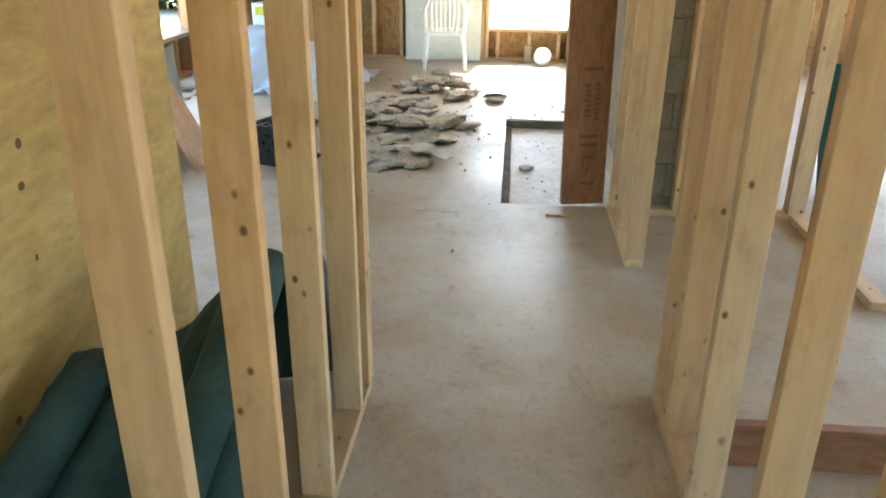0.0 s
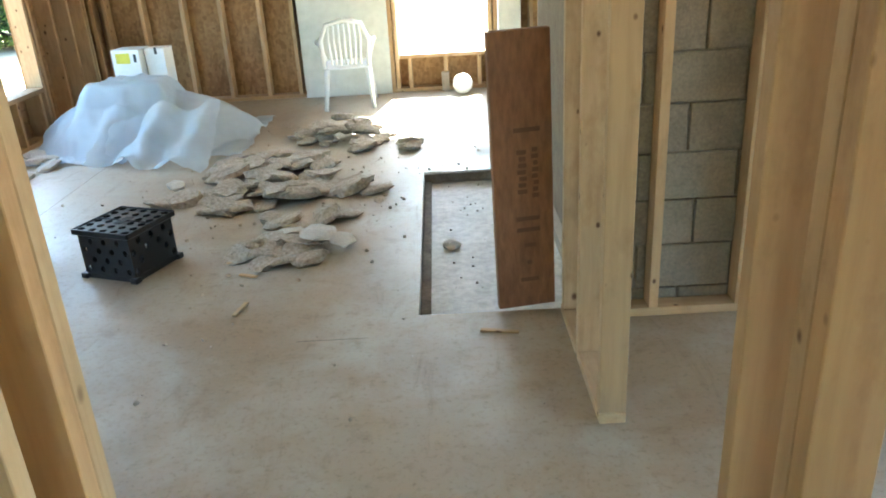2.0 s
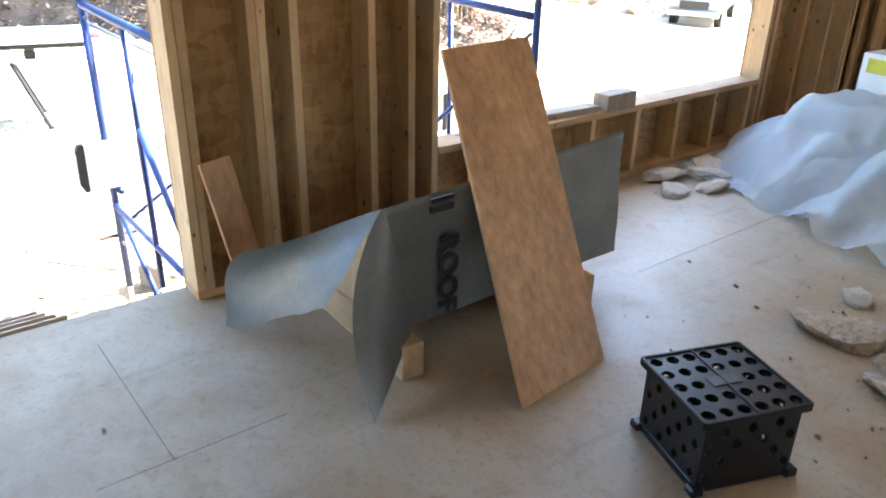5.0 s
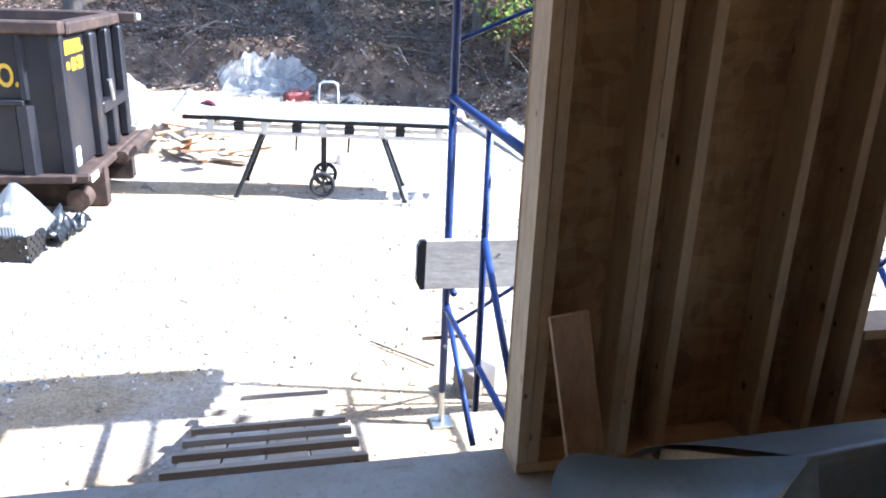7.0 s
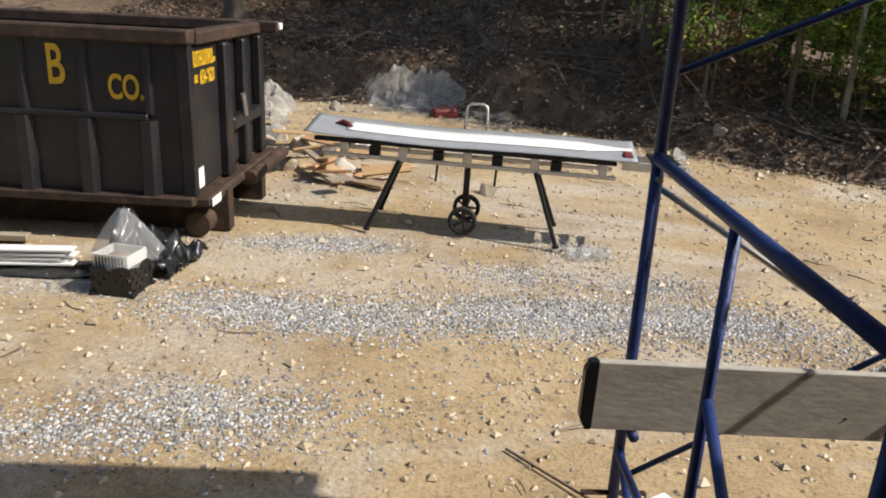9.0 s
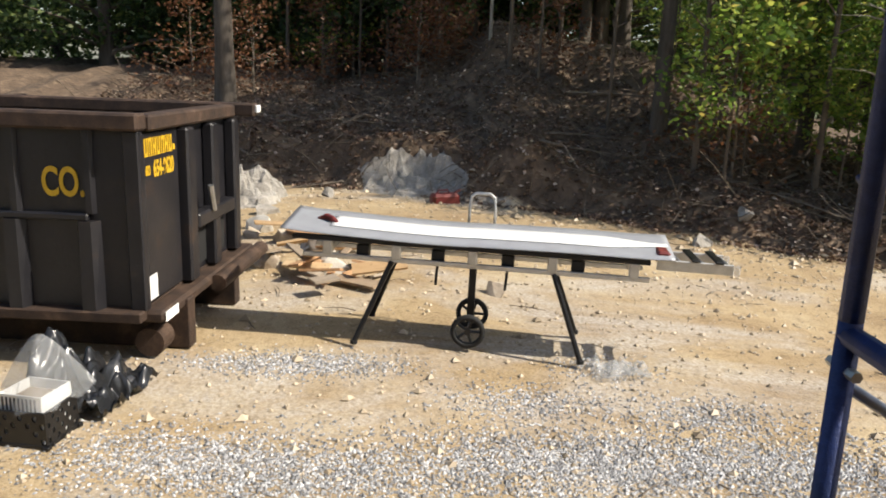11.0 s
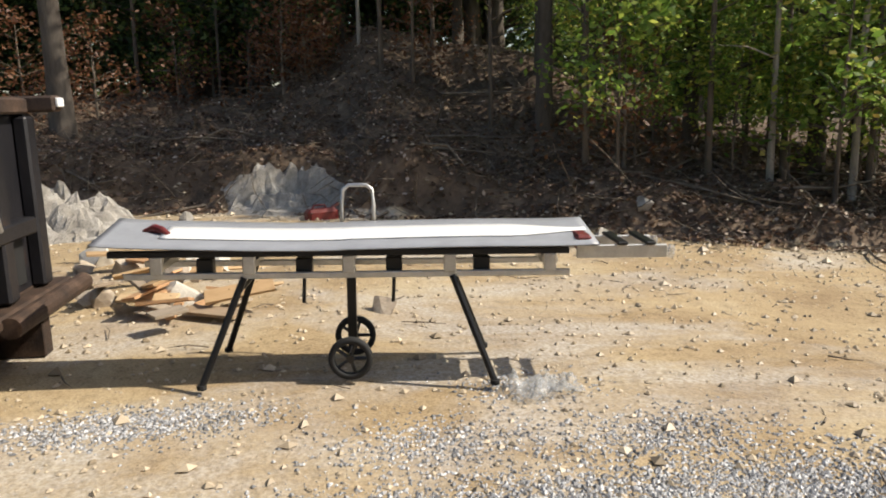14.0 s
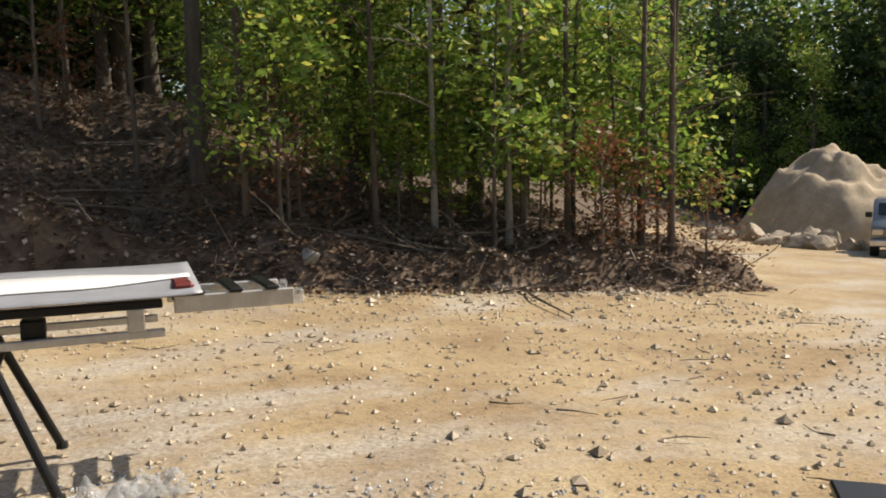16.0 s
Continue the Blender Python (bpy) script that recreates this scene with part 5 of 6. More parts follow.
for k in range(22):
    boulder(-23.4 + tr.uniform(-3.4, 3.4), 30.2 + tr.uniform(-1.2, 0.8), tr.uniform(0.25, 0.75), STONE, "brown boulder before the sand heap", 20 + k)
# demolition timber between the skip and the bank
for k in range(26):
    x, y = tr.uniform(-15.6, -12.6), tr.uniform(1.4, 3.0)
    z = ground_z(x, y) + 0.03 + 0.22 * tr.random()
    a = tr.uniform(0, math.tau)
    L = tr.uniform(0.3, 0.85)
    put(lumber("scrap_board", None, (x, y, z), (x + L * math.cos(a), y + L * math.sin(a), z + tr.uniform(-0.05, 0.15)), tr.choice((0.09, 0.14, 0.2)), 0.03, tr.choice((STUD, GREYBOARD, REDPLY)), tr.uniform(-30, 30)), "broken timber offcut on the rubble heap", "scrap wood", "scrap timber heap")
for k in range(16):
    boulder(tr.uniform(-16.2, -13.5), tr.uniform(0.8, 2.6), tr.uniform(0.12, 0.32), PALESTONE if k % 2 else STONE, "pale rubble stone beside the skip", 60 + k, 0.8, "rubble_stone")


# ---- skip ----
skip = empty("skip", pose(-10.3, 1.14, -1.08, 0, 0, -3.5))
tagged(skip, "large black roll-off skip with yellow lettering and rusted rim", "skip")
# local frame: x runs back from the lettered side (negative), y towards its far end (negative)
W, L, Z0, Z1 = 2.45, 6.4, 0.5, 1.98
part("lettered_side", box((-0.05, -L, Z0), (0, -0.02, Z1), 0.004), SKIP, skip)
part("far_side", box((-W, -L, Z0), (-W + 0.05, -0.02, Z1), 0.004), SKIP, skip)
part("front_end", box((-W, -L - 0.05, Z0), (0, -L, Z1), 0.004), SKIP, skip)
part("door_end", box((-W + 0.06, -0.06, Z0), (-0.06, -0.01, Z1 - 0.02), 0.004), SKIP, skip)
part("floor_plate", box((-W, -L, Z0 - 0.05), (0, 0, Z0), 0.004), RUST, skip)
for a, b, n in (((-0.1, -L, Z1), (0.09, 0.06, Z1 + 0.14), "side_rim"), ((-W - 0.09, -L, Z1), (-W + 0.1, 0.3, Z1 + 0.14), "side_rim"), ((-W + 0.1, -0.1, Z1 - 0.01), (-0.1, 0.09, Z1 + 0.125), "end_rim"), ((-W + 0.1, -L - 0.08, Z1), (-0.1, -L + 0.08, Z1 + 0.13), "end_rim")):
    part(n, box(a, b, 0.02), RUST, skip, "scuffed dark rusty steel rim")
part("rim_tip", box((-W - 0.06, 0.3, Z1 + 0.04), (-W + 0.07, 0.33, Z1 + 0.12), 0.008), WHITESHEET, skip, "pale worn tip of the rim")


def rib_mesh(w, deep, z0, z1):
    """A pressed rib: a tapered channel, wider at its back than at its face."""
    bm = bmesh.new()
    lo = [bm.verts.new((x, y, z0)) for x, y in ((0, -w), (deep, -w * 0.55), (deep, w * 0.55), (0, w))]
    hi = [bm.verts.new((x, y, z1)) for x, y in ((0, -w), (deep * 0.8, -w * 0.5), (deep * 0.8, w * 0.5), (0, w))]
    bm.faces.new(lo[::-1])
    bm.faces.new(hi)
    for k in range(4):
        bm.faces.new((lo[k], lo[(k + 1) % 4], hi[(k + 1) % 4], hi[k]))
    bmesh.ops.recalc_face_normals(bm, faces=bm.faces[:])
    return bm


for k in range(10):
    y = -0.42 - k * 0.62
    o = part("rib", rib_mesh(0.1, 0.1, Z0 - 0.02, 1.24), SKIP, skip)
    o.location.y = y
    o = part("upper_rib", rib_mesh(0.045, 0.05, 1.3, Z1), SKIP, skip)
    o.location.y = y + 0.03
part("corner_post", box((-0.07, -0.1, Z0 - 0.02), (0.03, 0.035, Z1), 0.012), SKIP, skip)
part("corner_post", box((-W - 0.03, -0.1, Z0 - 0.02), (-W + 0.08, 0.04, Z1), 0.012), SKIP, skip)
part("rail", box((0.0, -L, 1.24), (0.06, -0.4, 1.3), 0.012), SKIP, skip)
part("bottom_rail", box((-0.02, -L, Z0 - 0.1), (0.12, 0.02, Z0 - 0.01), 0.012), RUST, skip, "rusted bottom rail")
part("bottom_rail", box((-W - 0.1, -L, Z0 - 0.1), (-W + 0.02, 0.02, Z0 - 0.01), 0.012), RUST, skip)
part("door_plate", box((-0.8, -0.011, Z0 + 0.03), (-0.075, 0.03, Z1 - 0.03), 0.006), SKIP, skip)
for x, w in ((-0.95, 0.1), (-1.62, 0.09), (-W + 0.14, 0.09)):
    part("door_rib", box((x - w, -0.012, Z0), (x + w, 0.11, Z1 - 0.03), 0.02), SKIP, skip)
part("door_crossbar", box((-W + 0.3, -0.012, 0.98), (-1.05, 0.125, 1.12), 0.016), SKIP, skip)
part("door_sill", box((-W - 0.25, -0.04, Z0 - 0.13), (-0.0, 0.17, Z0 - 0.02), 0.03), RUST, skip, "bent rusted sill under the door")
part("sill_scuff", box((-0.3, 0.171, Z0 - 0.12), (-0.02, 0.176, Z0 - 0.03), 0.002), WHITESHEET, skip, "white scuffed paint on the sill")
part("sill_roller", tube([(-W - 0.35, 0.22, Z0 - 0.1), (-1.2, 0.22, Z0 - 0.1)], 0.085, sides=14), RUST, skip)
part("latch", tube([(-1.42, 0.14, 1.1), (-1.33, 0.14, 1.36)], 0.03, sides=8), STEEL, skip, "pale steel latch bar")
# thin black plate over the door, painting the dark of an opening
part("pocket", box((-W + 0.34, -0.008, Z0 + 0.06), (-1.08, 0.004, 0.97), 0.002), RUBBER, skip, "flat black panel standing in for a shaded opening in the door")
part("label", box((-0.22, 0.0305, Z0 + 0.05), (-0.04, 0.034, Z0 + 0.26)), WHITEPLASTIC, skip, "white sticker")
for y in (-0.35, -L + 0.8):
    for x in (-0.3, -W + 0.3):
        part("roller", tube([(x - 0.12, y + 0.3, 0.13), (x + 0.12, y + 0.3, 0.13)], 0.13, sides=16), RUST, skip)
for x in (-0.55, -W + 0.55):
    part("skid", box((x - 0.08, -L, -0.02), (x + 0.08, 0.2, Z0 - 0.05), 0.01), RUST, skip)


def side_text(text, size, y, z, bold=0.012):
    m = skip.matrix_world @ Matrix.Translation((0.009, y, z)) @ pose(0, 0, 0, 90, 0, 90) @ Matrix.Diagonal((0.62, 1, 1, 1))
    return lettering("lettering", text, size, YELLOWPAINT, skip, m, 0.002, bold)


bpy.context.view_layer.update()
side_text("CO.", 0.33, -0.61, 1.54, 0.008)
side_text("B", 0.54, -1.29, 1.72, 0.008)


def end_text(text, size, x, z, bold):
    m = skip.matrix_world @ Matrix.Translation((x, 0.034, z)) @ pose(0, 0, 0, 90, 0, 180) @ Matrix.Diagonal((0.6, 1, 1, 1))
    return lettering("lettering", text, size, YELLOWPAINT, skip, m, 0.002, bold)


end_text("654-9620", 0.19, -0.47, 1.64, 0.006)
end_text("603", 0.11, -0.14, 1.64, 0.003)
for k in range(7):
    x = -0.66 + k * 0.085
    part("name_bar", box((x, 0.031, 1.76), (x + 0.022, 0.036, 1.91)), YELLOWPAINT, skip)
    part("name_bar", box((x + 0.046, 0.031, 1.76), (x + 0.066, 0.036, 1.91)), YELLOWPAINT, skip)
    part("name_bar", box((x + 0.022, 0.031, 1.76 + 0.06 * (k % 3)), (x + 0.046, 0.036, 1.79 + 0.06 * (k % 3))), YELLOWPAINT, skip)
part("name_bar", box((-0.73, 0.031, 1.77), (-0.68, 0.036, 1.82)), YELLOWPAINT, skip)

# ---- sheet-metal bender on its wheeled stand ----
def bender():
    top = empty("metal_bender", pose(-11.25, 3.945, -1.11, -1.2, 0, -7.6))
    tagged(top, "long sheet-metal bender on splayed black legs with two wheels", "bender")
    H0 = 0.97
    # table top: grey apron, pale middle, lifted ends
    def apron(u, v):
        y = -1.83 + 3.66 * u
        x = -0.36 + 0.66 * v
        lift = 0.03 * (abs(u - 0.5) * 2) ** 8 + 0.012 * math.sin(u * 9 + 1)
        return (x, y, H0 + 0.03 + lift * (1 if u < 0.5 else 0.6) + 0.1 * (1 - v))
    bm = grid_sheet(60, 6, apron)
    ext = bmesh.ops.extrude_face_region(bm, geom=bm.faces[:])
    bmesh.ops.translate(bm, vec=(0, 0, -0.008), verts=[v for v in ext["geom"] if isinstance(v, bmesh.types.BMVert)])
    bmesh.ops.recalc_face_normals(bm, faces=bm.faces[:])
    part("apron", bm, GREYSHEET, top, "dark grey coated sheet laid on the table", True)
    def blank(u, v):
        y = -1.4 + 3.2 * u
        taper = 0.14 * (1 - 0.75 * soft(0.8, 1.0, u))
        p = apron((y + 1.83) / 3.66, 0.5)
        return (-0.04 + taper * (2 * v - 1), y, p[2] + 0.006 - 0.1 * (taper * (2 * v - 1) - 0.01) / 0.66)
    bm = grid_sheet(50, 3, blank)
    ext = bmesh.ops.extrude_face_region(bm, geom=bm.faces[:])
    bmesh.ops.translate(bm, vec=(0, 0, 0.004), verts=[v for v in ext["geom"] if isinstance(v, bmesh.types.BMVert)])
    bmesh.ops.recalc_face_normals(bm, faces=bm.faces[:])
    part("white_sheet", bm, WHITESHEET, top, "bright white strip of sheet metal", True)
    part("front_jaw", box((0.2, -1.72, H0 - 0.035), (0.26, 1.62, H0 + 0.012), 0.006), BLACKSTEEL, top)
    part("back_jaw", box((-0.26, -1.72, H0 - 0.035), (-0.2, 1.62, H0 + 0.012), 0.006), BLACKSTEEL, top)
    part("front_rail", box((0.21, -1.62, H0 - 0.2), (0.25, 1.63, H0 - 0.155), 0.005), ALU, top, "pale aluminium rail")
    part("back_rail", box((-0.25, -1.62, H0 - 0.2), (-0.21, 1.63, H0 - 0.155), 0.005), ALU, top)
    for y in (-1.38, -0.72, 0.0, 0.74, 1.48):
        part("bracket", box((0.2, y - 0.045, H0 - 0.165), (0.262, y + 0.045, H0 - 0.03), 0.008), ALU, top)
        part("cross_arm", box((-0.25, y - 0.025, H0 - 0.15), (0.2, y + 0.025, H0 - 0.09), 0.006), ALU, top)
    for y in (-1.05, -0.33, 0.33, 0.98):
        part("hinge_block", box((0.1, y - 0.06, H0 - 0.2), (0.2, y + 0.06, H0 - 0.06), 0.008), BLACKSTEEL, top)
    for y in (-0.33, 0.33):
        part("drop_handle", tube([(0.18, y, H0 - 0.19), (0.18, y - 0.01, H0 - 0.4)], 0.014), BLACKSTEEL, top)
    for s in (-1, 1):
        for x in (0.24, -0.24):
            part("leg", tube([(x, s * 0.76, H0 - 0.19), (x * 1.79, s * 1.06, 0.015)], 0.026, sides=10), BLACKSTEEL, top)
            part("foot", tube([(x * 1.79, s * 1.06, 0.0), (x * 1.79, s * 1.06, 0.035)], 0.035, sides=10), RUBBER, top)
        part("leg_brace", tube([(0.24, s * 0.8, H0 - 0.3), (-0.24, s * 0.8, H0 - 0.3)], 0.015), BLACKSTEEL, top)
    part("axle_post", box((-0.03, -0.035, 0.16), (0.03, 0.035, H0 - 0.17), 0.006), BLACKSTEEL, top)
    part("axle", tube([(-0.3, 0.0, 0.165), (0.3, 0.0, 0.165)], 0.014), STEEL, top)
    for x in (-0.3, 0.28):
        wheel = empty("wheel", pose(x, 0, 0.165))
        wheel.parent = top
        bm = bmesh.new()
        ring = [(0.118, -0.028), (0.15, -0.03), (0.165, -0.012), (0.165, 0.012), (0.15, 0.03), (0.118, 0.028)]
        seg = 28
        vs = [[bm.verts.new((w, r * math.cos(k * math.tau / seg), r * math.sin(k * math.tau / seg))) for r, w in ring] for k in range(seg)]
        for k in range(seg):
            for j in range(6):
                bm.faces.new((vs[k][j], vs[(k + 1) % seg][j], vs[(k + 1) % seg][(j + 1) % 6], vs[k][(j + 1) % 6]))
        bmesh.ops.recalc_face_normals(bm, faces=bm.faces[:])
        part("tyre", bm, RUBBER, wheel, "", True)
        rim = tube([(-0.025, 0, 0), (0.025, 0, 0)], 0.032, sides=12)
        for k in range(5):
            a = k * math.tau / 5
            tube([(0, 0.02 * math.cos(a), 0.02 * math.sin(a)), (0, 0.122 * math.cos(a), 0.122 * math.sin(a))], 0.014, rim, 6)
        part("rim", rim, BLACKPLASTIC, wheel)
    # carrying hoop at the back
    part("hoop", tube([(-0.4, -0.1, H0 - 0.1), (-0.46, -0.1, H0 + 0.25), (-0.46, -0.085, H0 + 0.37), (-0.46, -0.04, H0 + 0.405), (-0.46, 0.1, H0 + 0.405), (-0.46, 0.145, H0 + 0.37), (-0.46, 0.16, H0 + 0.25), (-0.4, 0.16, H0 - 0.1)], 0.016), ALU, top, "polished aluminium hoop handle", True)
    part("hoop_bar", tube([(-0.25, -0.1, H0 - 0.11), (-0.41, -0.1, H0 - 0.1)], 0.014), ALU, top)
    part("hoop_bar", tube([(-0.25, 0.16, H0 - 0.11), (-0.41, 0.16, H0 - 0.1)], 0.014), ALU, top)
    part("end_clamp", box((-0.1, 1.68, H0 - 0.03), (0.2, 1.8, H0 + 0.09), 0.02), REDPLASTIC, top, "dark red end clamp")
    part("end_clamp", tube([(-0.08, -1.56, H0 + 0.1), (-0.07, -1.47, H0 + 0.13), (-0.02, -1.4, H0 + 0.12), (0.0, -1.35, H0 + 0.09)], [0.02, 0.035, 0.03, 0.02]), REDPLASTIC, top)
    return top


bender()

# folded ladder end beyond the bender
lad = empty("folded_ladder", pose(-10.98, 5.97, -0.215, -1.2, 0, -7.6))
tagged(lad, "folded aluminium ladder with dark rungs on the bender's end", "ladder")
for x in (-0.2, 0.2):
    part("stile", box((x - 0.014, -0.34, -0.05), (x + 0.014, 0.34, 0.05), 0.006), ALU, lad)
    part("stile_end", box((x - 0.02, 0.34, -0.055), (x + 0.02, 0.4, 0.045), 0.014), CLEARFILM, lad, "clear plastic end cap")
part("end_plate", box((-0.186, 0.3, -0.045), (0.186, 0.325, 0.03), 0.006), ALU, lad)
for k in range(3):
    part("rung", box((-0.24, -0.25 + k * 0.21, 0.05), (0.24, -0.17 + k * 0.21, 0.075), 0.008), BLACKSTEEL, lad)
    part("inner_slat", box((-0.186, -0.15 + k * 0.21, -0.02), (0.186, -0.09 + k * 0.21, 0.01), 0.006), STEEL, lad)

# ---- crate with fixings, film, boards by the skip ----
gz = ground_z(-8.98, 0.9)
crate("storage_crate", pose(-8.98, 0.87, gz, 0, 0, 82), 0.36, 0.36, 0.26, False, "black plastic crate holding white boxes on the gravel")
carton3 = empty("carton", pose(-8.98, 0.87, gz + 0.02, 0, 0, 78))
tagged(carton3, "open white carton with a striped side in the crate", "carton")
for lo, hi in (((-0.16, -0.15, 0), (0.16, -0.14, 0.34)), ((-0.16, 0.14, 0), (0.16, 0.15, 0.34)), ((-0.16, -0.139, 0), (-0.15, 0.139, 0.34)), ((0.15, -0.139, 0), (0.16, 0.139, 0.34))):
    part("side", box(lo, hi, 0.002), WHITEPLASTIC, carton3)
part("base", box((-0.149, -0.139, 0.0), (0.149, 0.139, 0.27), 0.002), GREYBOARD, carton3)
for k in range(9):
    part("stripe", box((-0.135 + k * 0.03, -0.1515, 0.2), (-0.12 + k * 0.03, -0.1495, 0.32)), PRINT, carton3)


def peak(u, v):
    a = u * math.tau
    r = (0.02 + 0.26 * v ** 0.8) * (1 + 0.3 * math.sin(a * 3 + 1) + 0.2 * fbm(math.cos(a) * 2, math.sin(a) * 2, 4.0))
    return (-9.02 + r * math.cos(a) - 0.04 * v, 0.9 + r * math.sin(a) * 0.95, gz + 0.72 - 0.44 * v + 0.03 * math.sin(a * 7) * v)


put(link_mesh("clear_bag", grid_sheet(36, 14, peak), CLEARFILM, None, "", True), "shiny clear plastic bag peaked over the crate", "plastic bag")


def black_sheet(u, v):
    x, y = -9.2 - 0.85 * v + 0.1 * fbm(u * 3, v * 3, 1.0), 0.62 + 0.62 * u + 0.1 * v
    z = ground_z(x, y) + 0.03 + 0.28 * abs(fbm(u * 3.2, v * 3.2, 9.0, 4)) + 0.42 * math.exp(-((u - 0.25) ** 2 + (v - 0.3) ** 2) * 14)
    return (x, y, z)


put(link_mesh("black_sheeting", grid_sheet(34, 30, black_sheet), BLACKFILM, None, "", True), "crumpled glossy black plastic sheeting beside the skip", "plastic sheeting")


def ground_sheet(u, v):
    x, y = -9.15 - 0.35 * v, -1.6 + 2.5 * u
    return (x + 0.05 * fbm(u * 5, v), y, ground_z(x, y) + 0.012 + 0.03 * abs(fbm(u * 8, v * 3, 2.0)))


put(link_mesh("ground_sheet", grid_sheet(40, 8, ground_sheet), BLACKFILM, None, "", True), "black plastic ground sheet under white boards", "plastic sheeting")
for k in range(7):
    z = ground_z(-9.4, 0) + 0.05 + 0.022 * k
    put(lumber("trim_board", None, (-9.3 - 0.05 * (k % 3), -2.4, z), (-9.42 - 0.04 * (k % 2), 0.28 - 0.06 * (k % 3), z + 0.006), 0.02, 0.14, WHITESHEET, 90), "white trim board in a pile on black sheeting", "board", "white trim boards")
for k in range(2):
    put(lumber("trim_board", None, (-10.0, -2.4, ground_z(-10, 0) + 0.06 + k * 0.03), (-10.05, -0.45, ground_z(-10, 0) + 0.06 + k * 0.03), 0.028, 0.12, GREYBOARD, 90), "grey board lying beside the skip", "board", "grey boards")

# crumpled clear film at the bender's foot
def film(u, v):
    x, y = -10.75 + 0.4 * v - 0.1 * u, 5.02 + 0.55 * u
    return (x, y, ground_z(x, y) + 0.02 + 0.16 * abs(fbm(u * 4, v * 4, 7.0, 4)))


put(link_mesh("clear_film", grid_sheet(26, 20, film), CLEARFILM, None, "", True), "crumpled clear plastic film on the sand", "plastic bag")
can = empty("fuel_can", pose(-19.6, 3.9, ground_z(-19.6, 3.9) - 0.1, 0, 0, 20))
tagged(can, "red plastic fuel can at the foot of the bank", "can")
part("body", box((-0.14, -0.3, -0.1), (0.14, 0.3, 0.3), 0.06), REDPLASTIC, can)
part("spout", tube([(0, 0.2, 0.29), (0, 0.34, 0.36)], 0.03), REDPLASTIC, can)
part("handle", tube([(0, -0.18, 0.29), (0, -0.14, 0.36), (0, 0.06, 0.36), (0, 0.1, 0.29)], 0.018), REDPLASTIC, can)

# ---- ramp at the door ----
ramp_top = empty("door_ramp", pose(0, 0, 0))
tagged(ramp_top, "plank ramp with cleats from the doorway down to the yard", "ramp")
RA, RB = Vector((-3.57, 0, -0.04)), Vector((-5.92, 0, ground_z(-5.92, 3.2) + 0.05))
for k in range(4):
    y = 2.99 + k * 0.163
    lumber("plank", ramp_top, (RA.x, y, RA.z), (RB.x - 0.06 * (k % 2), y, RB.z - 0.03 * (k % 2)), 0.155, 0.04, PLANKWOOD, 0)
for k in range(8):
    p = RA.lerp(RB, (k + 0.3) / 8)
    lumber("cleat", ramp_top, (p.x, 2.89, p.z + 0.035), (p.x, 3.59, p.z + 0.035), 0.075, 0.03, GREYBOARD, -24)
for x in (-3.75, -4.7):
    p = RA.lerp(RB, (RA.x - x) / (RA.x - RB.x))
    for y in (2.95, 3.5):
        lumber("post", ramp_top, (x, y, ground_z(x, y) - 0.02), (x, y, p.z - 0.03), 0.089, 0.089)

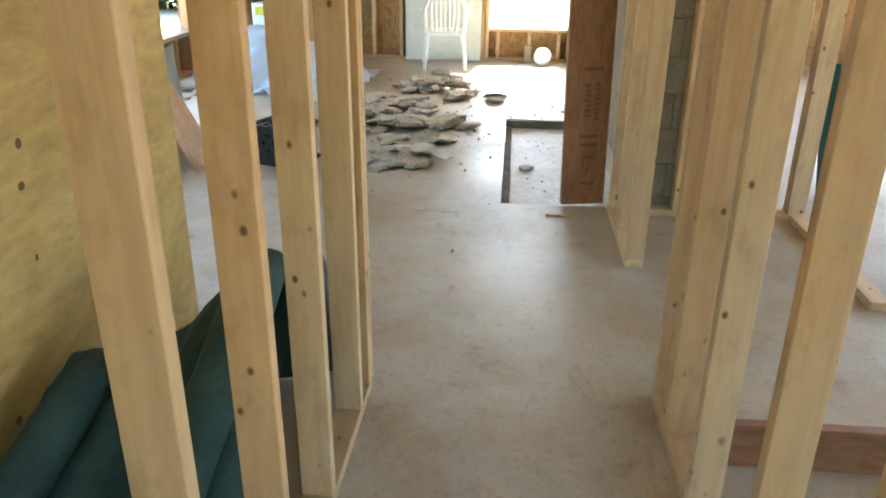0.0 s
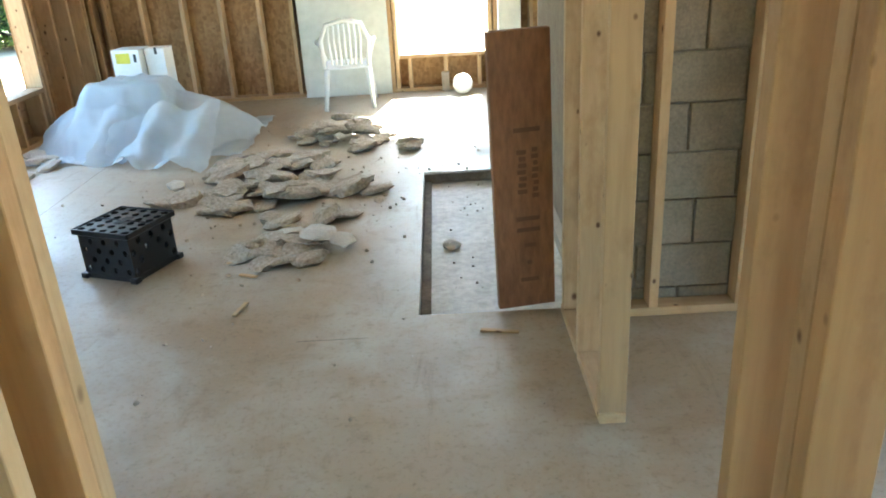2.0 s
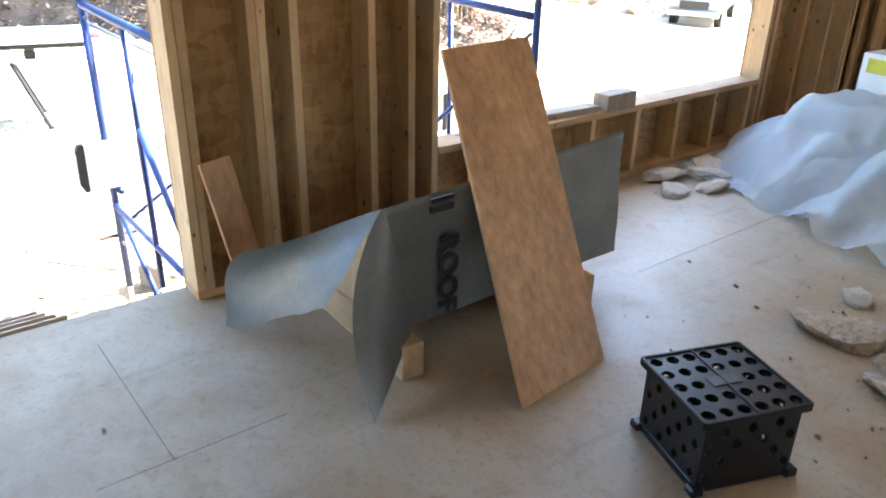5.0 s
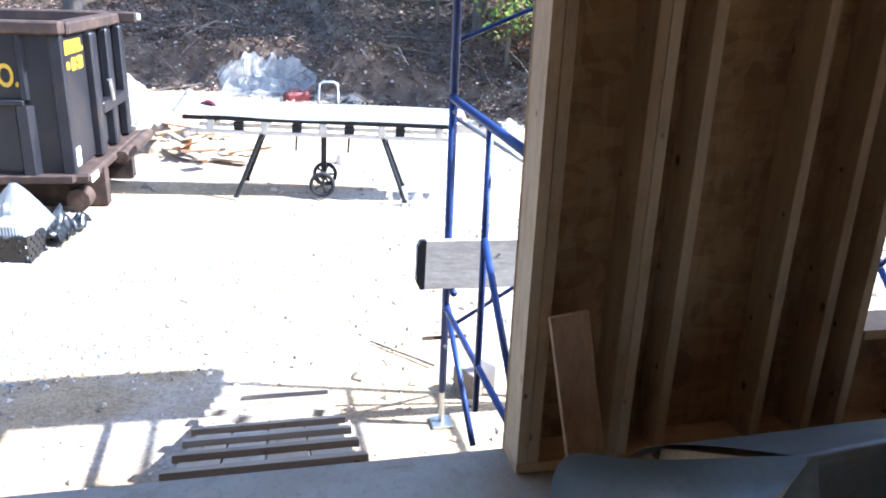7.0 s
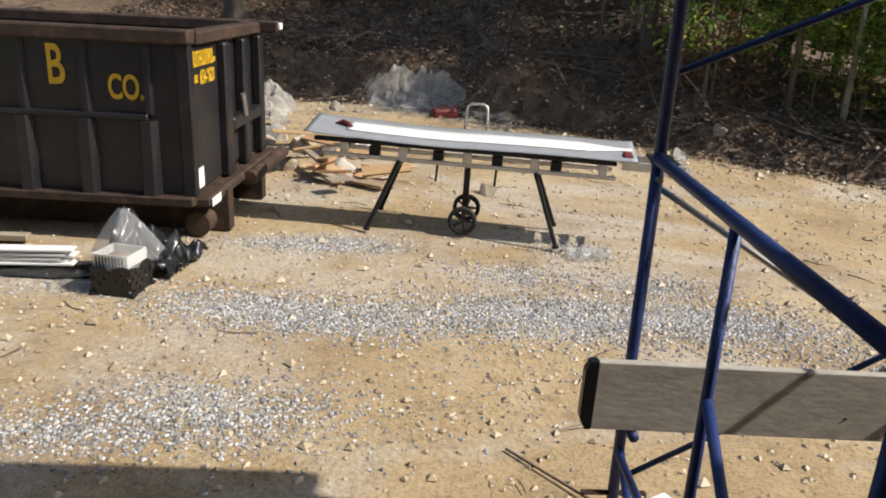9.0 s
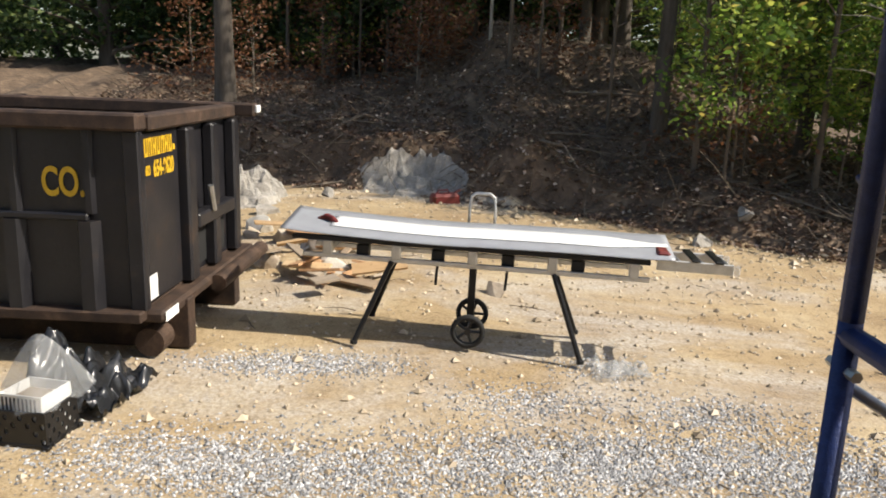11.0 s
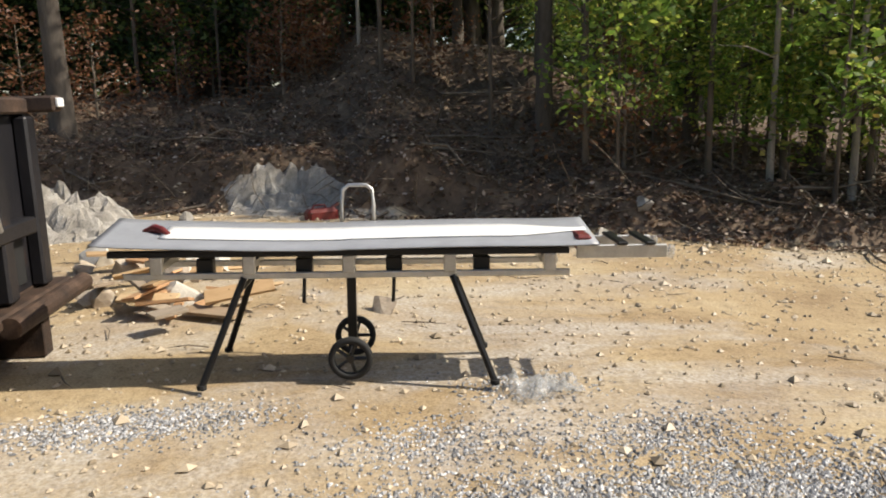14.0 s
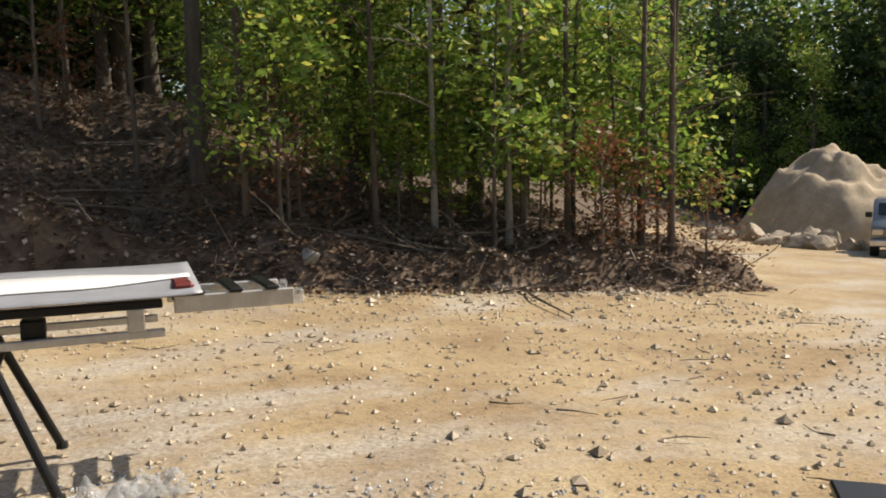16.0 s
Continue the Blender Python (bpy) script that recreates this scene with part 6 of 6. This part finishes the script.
# ---- scaffold beside the door ----
def scaffold():
    XO, XI, Y0, Y1 = -5.52, -3.93, 4.3, 6.45
    top = empty("scaffold", pose(0, 0, 0))
    tagged(top, "worn blue tubular scaffold with cross braces and planks", "scaffold")
    R = 0.024
    for y in (Y0, Y1):
        frame_name = "end_frame"
        for lo in (-0.9, 0.98):
            f = empty(frame_name, pose(0, y, lo))
            f.parent = top
            h = 1.88
            part("outer_post", tube([(XO, 0, 0), (XO, 0, h)], R), BLUESTEEL, f, "", True)
            part("inner_post", tube([(XI, 0, 0), (XI, 0, h)], R), BLUESTEEL, f, "", True)
            part("top_bar", tube([(XO, 0, h - 0.03), (XI, 0, h - 0.06)], R), BLUESTEEL, f, "", True)
            if lo < 0:
                part("mid_post", tube([(-4.76, 0, h - 0.05), (-4.75, 0, 0.32)], 0.018), BLUESTEEL, f, "", True)
            else:
                part("mid_post", tube([(-5.22, 0, 0.58), (-5.22, 0, h - 0.04)], 0.018), BLUESTEEL, f, "", True)
                part("mid_bar", tube([(XO, 0, 0.58), (XI, 0, 0.58)], 0.018), BLUESTEEL, f, "", True)
                continue
            part("mid_bar", tube([(XO, 0, 0.58), (XI, 0, 0.58)], 0.018), BLUESTEEL, f, "", True)
            part("brace", tube([(-4.75, 0, 1.28), (-4.02, 0, 0.6)], 0.018), BLUESTEEL, f, "", True)
            part("brace", tube([(XO, 0, 0.62), (-4.76, 0, 0.02 if lo > 0 else 0.1)], 0.018), BLUESTEEL, f, "", True)
            for z in (0.33, h - 0.1):
                part("stud_pin", tube([(XO - 0.05, 0, z), (XO + 0.05, 0, z)], 0.012, sides=6), STEEL, f)
        for x in (XO, XI):
            gzz = ground_z(x, y)
            part("base_jack", tube([(x, y, gzz + 0.02), (x, y, -0.85)], 0.017), STEEL, top)
            part("jack_handle", tube([(x, y - 0.14, -0.52 if x == XO else -0.7), (x, y + 0.14, -0.52 if x == XO else -0.7)], 0.012, sides=6), RUST, top)
            part("base_plate", box((x - 0.07, y - 0.07, gzz), (x + 0.07, y + 0.07, gzz + 0.02), 0.004), STEEL, top)
    for x in (XO, XI):
        for lo in (-0.9, 0.98):
            if lo < 0:
                part("cross_brace", tube([(x - 0.02, Y0, lo + 1.75), (x - 0.02, Y1, lo + 0.45)], 0.013, sides=8), ALU, top, "", True)
            part("cross_brace", tube([(x - 0.045, Y0, lo + (0.4 if lo < 0 else 0.27)), (x - 0.045, Y1, lo + (1.72 if lo < 0 else 1.2))], 0.013, sides=8), BLUESTEEL, top, "", True)
    return top


scaffold()


def edge_plank(m, n=2.9, h=0.305, t=0.04):
    """A scaffold plank stood on its long edge, its ends bound in dark metal with clipped corners."""
    top = empty("scaffold_plank", m)
    tagged(top, "weathered grey scaffold plank on edge with a dark metal end", "plank", "scaffold planks")
    part("board", box((0, 0.05, -h / 2), (t, n - 0.05, h / 2), 0.004), PLANKDECK, top)
    for y0, y1 in ((0.0, 0.05), (n, n - 0.05)):
        bm = bmesh.new()
        prof = ((y1, -h / 2), (y0 + (y1 - y0) * 0.5, -h / 2), (y0, -h / 2 + 0.05), (y0, h / 2 - 0.04), (y0 + (y1 - y0) * 0.4, h / 2), (y1, h / 2))
        ra, rb = [bm.verts.new((-0.003, y, z)) for y, z in prof], [bm.verts.new((t + 0.003, y, z)) for y, z in prof]
        bm.faces.new(ra)
        bm.faces.new(rb[::-1])
        for k in range(6):
            bm.faces.new((ra[k], rb[k], rb[(k + 1) % 6], ra[(k + 1) % 6]))
        bmesh.ops.recalc_face_normals(bm, faces=bm.faces[:])
        part("end_cap", bm, BLACKSTEEL, top, "dark metal end binding")
    for y, z in ((0.5, 0.06), (1.1, -0.05), (1.75, 0.08), (2.3, -0.06)):
        part("nail", tube([(t, y, z), (t + 0.004, y, z)], 0.006, sides=6), RUST, top)
    return top


edge_plank(pose(-5.493, 4.1, -0.012, -1.1, 0, 0))


def walk_board(m, n=2.9, w=0.5):
    top = empty("scaffold_plank", m)
    tagged(top, "grey scaffold plank with a dark end lying on the scaffold", "plank", "scaffold planks")
    part("deck", box((0.012, 0.04, 0.03), (w - 0.012, n - 0.04, 0.05), 0.003), PLANKDECK, top)
    for x in (0.0, w - 0.012):
        part("side_rail", box((x, 0.0, 0.005), (x + 0.012, n, 0.052), 0.003), PLANKDECK, top)
    for y in (0.0, n - 0.04):
        part("end_cap", box((0.012, y, -0.01), (w - 0.012, y + 0.04, 0.058), 0.004), BLACKSTEEL, top, "dark metal end")
    return top


walk_board(pose(-5.64, 3.95, 2.87), 2.95, 0.64)
bearers = empty("plank_bearer", pose(0, 0, 0))
tagged(bearers, "short blue bracket tubes carrying a plank on the scaffold", "scaffold tube")
for y, z in ((4.33, -0.195), (6.42, -0.235)):
    part("bracket_tube", tube([(-5.54, y, z), (-5.44, y, z)], 0.022), BLUESTEEL, bearers, "", True)
# concrete blocks and rags by the scaffold's foot
for x, y, m, lab in ((-5.92, 4.58, BLOCK, "grey concrete block by the scaffold's foot"), (-6.05, 4.78, WHITEPLASTIC, "white block by the scaffold's foot")):
    z = ground_z(x, y)
    o = put(link_mesh("block", box((-0.1, -0.06, 0), (0.1, 0.06, 0.19), 0.008), m), lab, "block")
    o.matrix_world = pose(x, y, z, 0, 0, 30)
put(link_mesh("long_stick", tube([(-6.75, 4.0, ground_z(-6.75, 4.0) + 0.02), (-6.3, 4.42, ground_z(-6.3, 4.42) + 0.03)], 0.009, sides=6), DEADWOOD), "long dark stick on the sand", "stick")


# ---- parked truck down the track ----
def pickup(m):
    top = empty("pickup_truck", m)
    tagged(top, "silver pickup truck parked on the track", "truck")
    bm = bmesh.new()
    prof = ((-2.6, 0.55), (-2.65, 1.0), (-2.55, 1.15), (-1.2, 1.18), (-0.55, 1.78), (0.75, 1.8), (0.95, 1.2), (2.6, 1.18), (2.62, 0.55))
    ra, rb = [bm.verts.new((-0.92, y, z)) for y, z in prof], [bm.verts.new((0.92, y, z)) for y, z in prof]
    bm.faces.new(ra)
    bm.faces.new(rb[::-1])
    for k in range(len(prof)):
        j = (k + 1) % len(prof)
        bm.faces.new((ra[k], rb[k], rb[j], ra[j]))
    bmesh.ops.recalc_face_normals(bm, faces=bm.faces[:])
    bmesh.ops.bevel(bm, geom=bm.edges[:], offset=0.05, segments=2, affect="EDGES")
    part("body", bm, CARPAINT, top, "", True)
    part("windscreen", box((-0.78, -1.02, 1.28), (0.78, -0.99, 1.75), 0.01, None, None), DARKGLASS, top).matrix_basis = Matrix.Translation((0, -0.88, 1.5)) @ pose(0, 0, 0, -43, 0, 0) @ Matrix.Translation((0, 1.0, -1.515))
    for s in (-1, 1):
        part("side_window", box((s * 0.925 - 0.006, -0.4, 1.28), (s * 0.925 + 0.006, 0.65, 1.68), 0.004), DARKGLASS, top)
        part("headlight", box((s * 0.72 - 0.15, -2.68, 0.82), (s * 0.72 + 0.15, -2.62, 1.0), 0.02), CHROME, top)
        part("mirror", box((s * 1.05 - 0.1, -0.62, 1.2), (s * 1.05 + 0.1, -0.55, 1.38), 0.03), BLACKPLASTIC, top)
        for y in (-1.7, 1.6):
            part("wheel", tube([(s * 0.7, y, 0.38), (s * 0.94, y, 0.38)], 0.38, sides=22), RUBBER, top)
    part("grille", box((-0.52, -2.68, 0.75), (0.52, -2.63, 1.02), 0.02), BLACKPLASTIC, top)
    part("bumper", box((-0.93, -2.78, 0.48), (0.93, -2.58, 0.7), 0.04), CHROME, top)
    return top


tx, ty = -18.9, 30.4
pickup(pose(tx, ty, ground_z(tx, ty) + 0.02, 0, 0, 26))
# low dark frame at the yard's edge
trolley = empty("barrow", pose(-7.69, 7.52, ground_z(-8.0, 7.3) + 0.06, 0, 0, 40))
tagged(trolley, "dark steel barrow tray resting on the yard", "barrow")
part("tray", box((-0.3, -0.25, 0.32), (0.3, 0.45, 0.36), 0.01), BLACKSTEEL, trolley)
for sx in (-0.25, 0.25):
    for sy in (-0.2, 0.4):
        part("leg", tube([(sx, sy, -0.07), (sx, sy, 0.33)], 0.015), BLACKSTEEL, trolley)
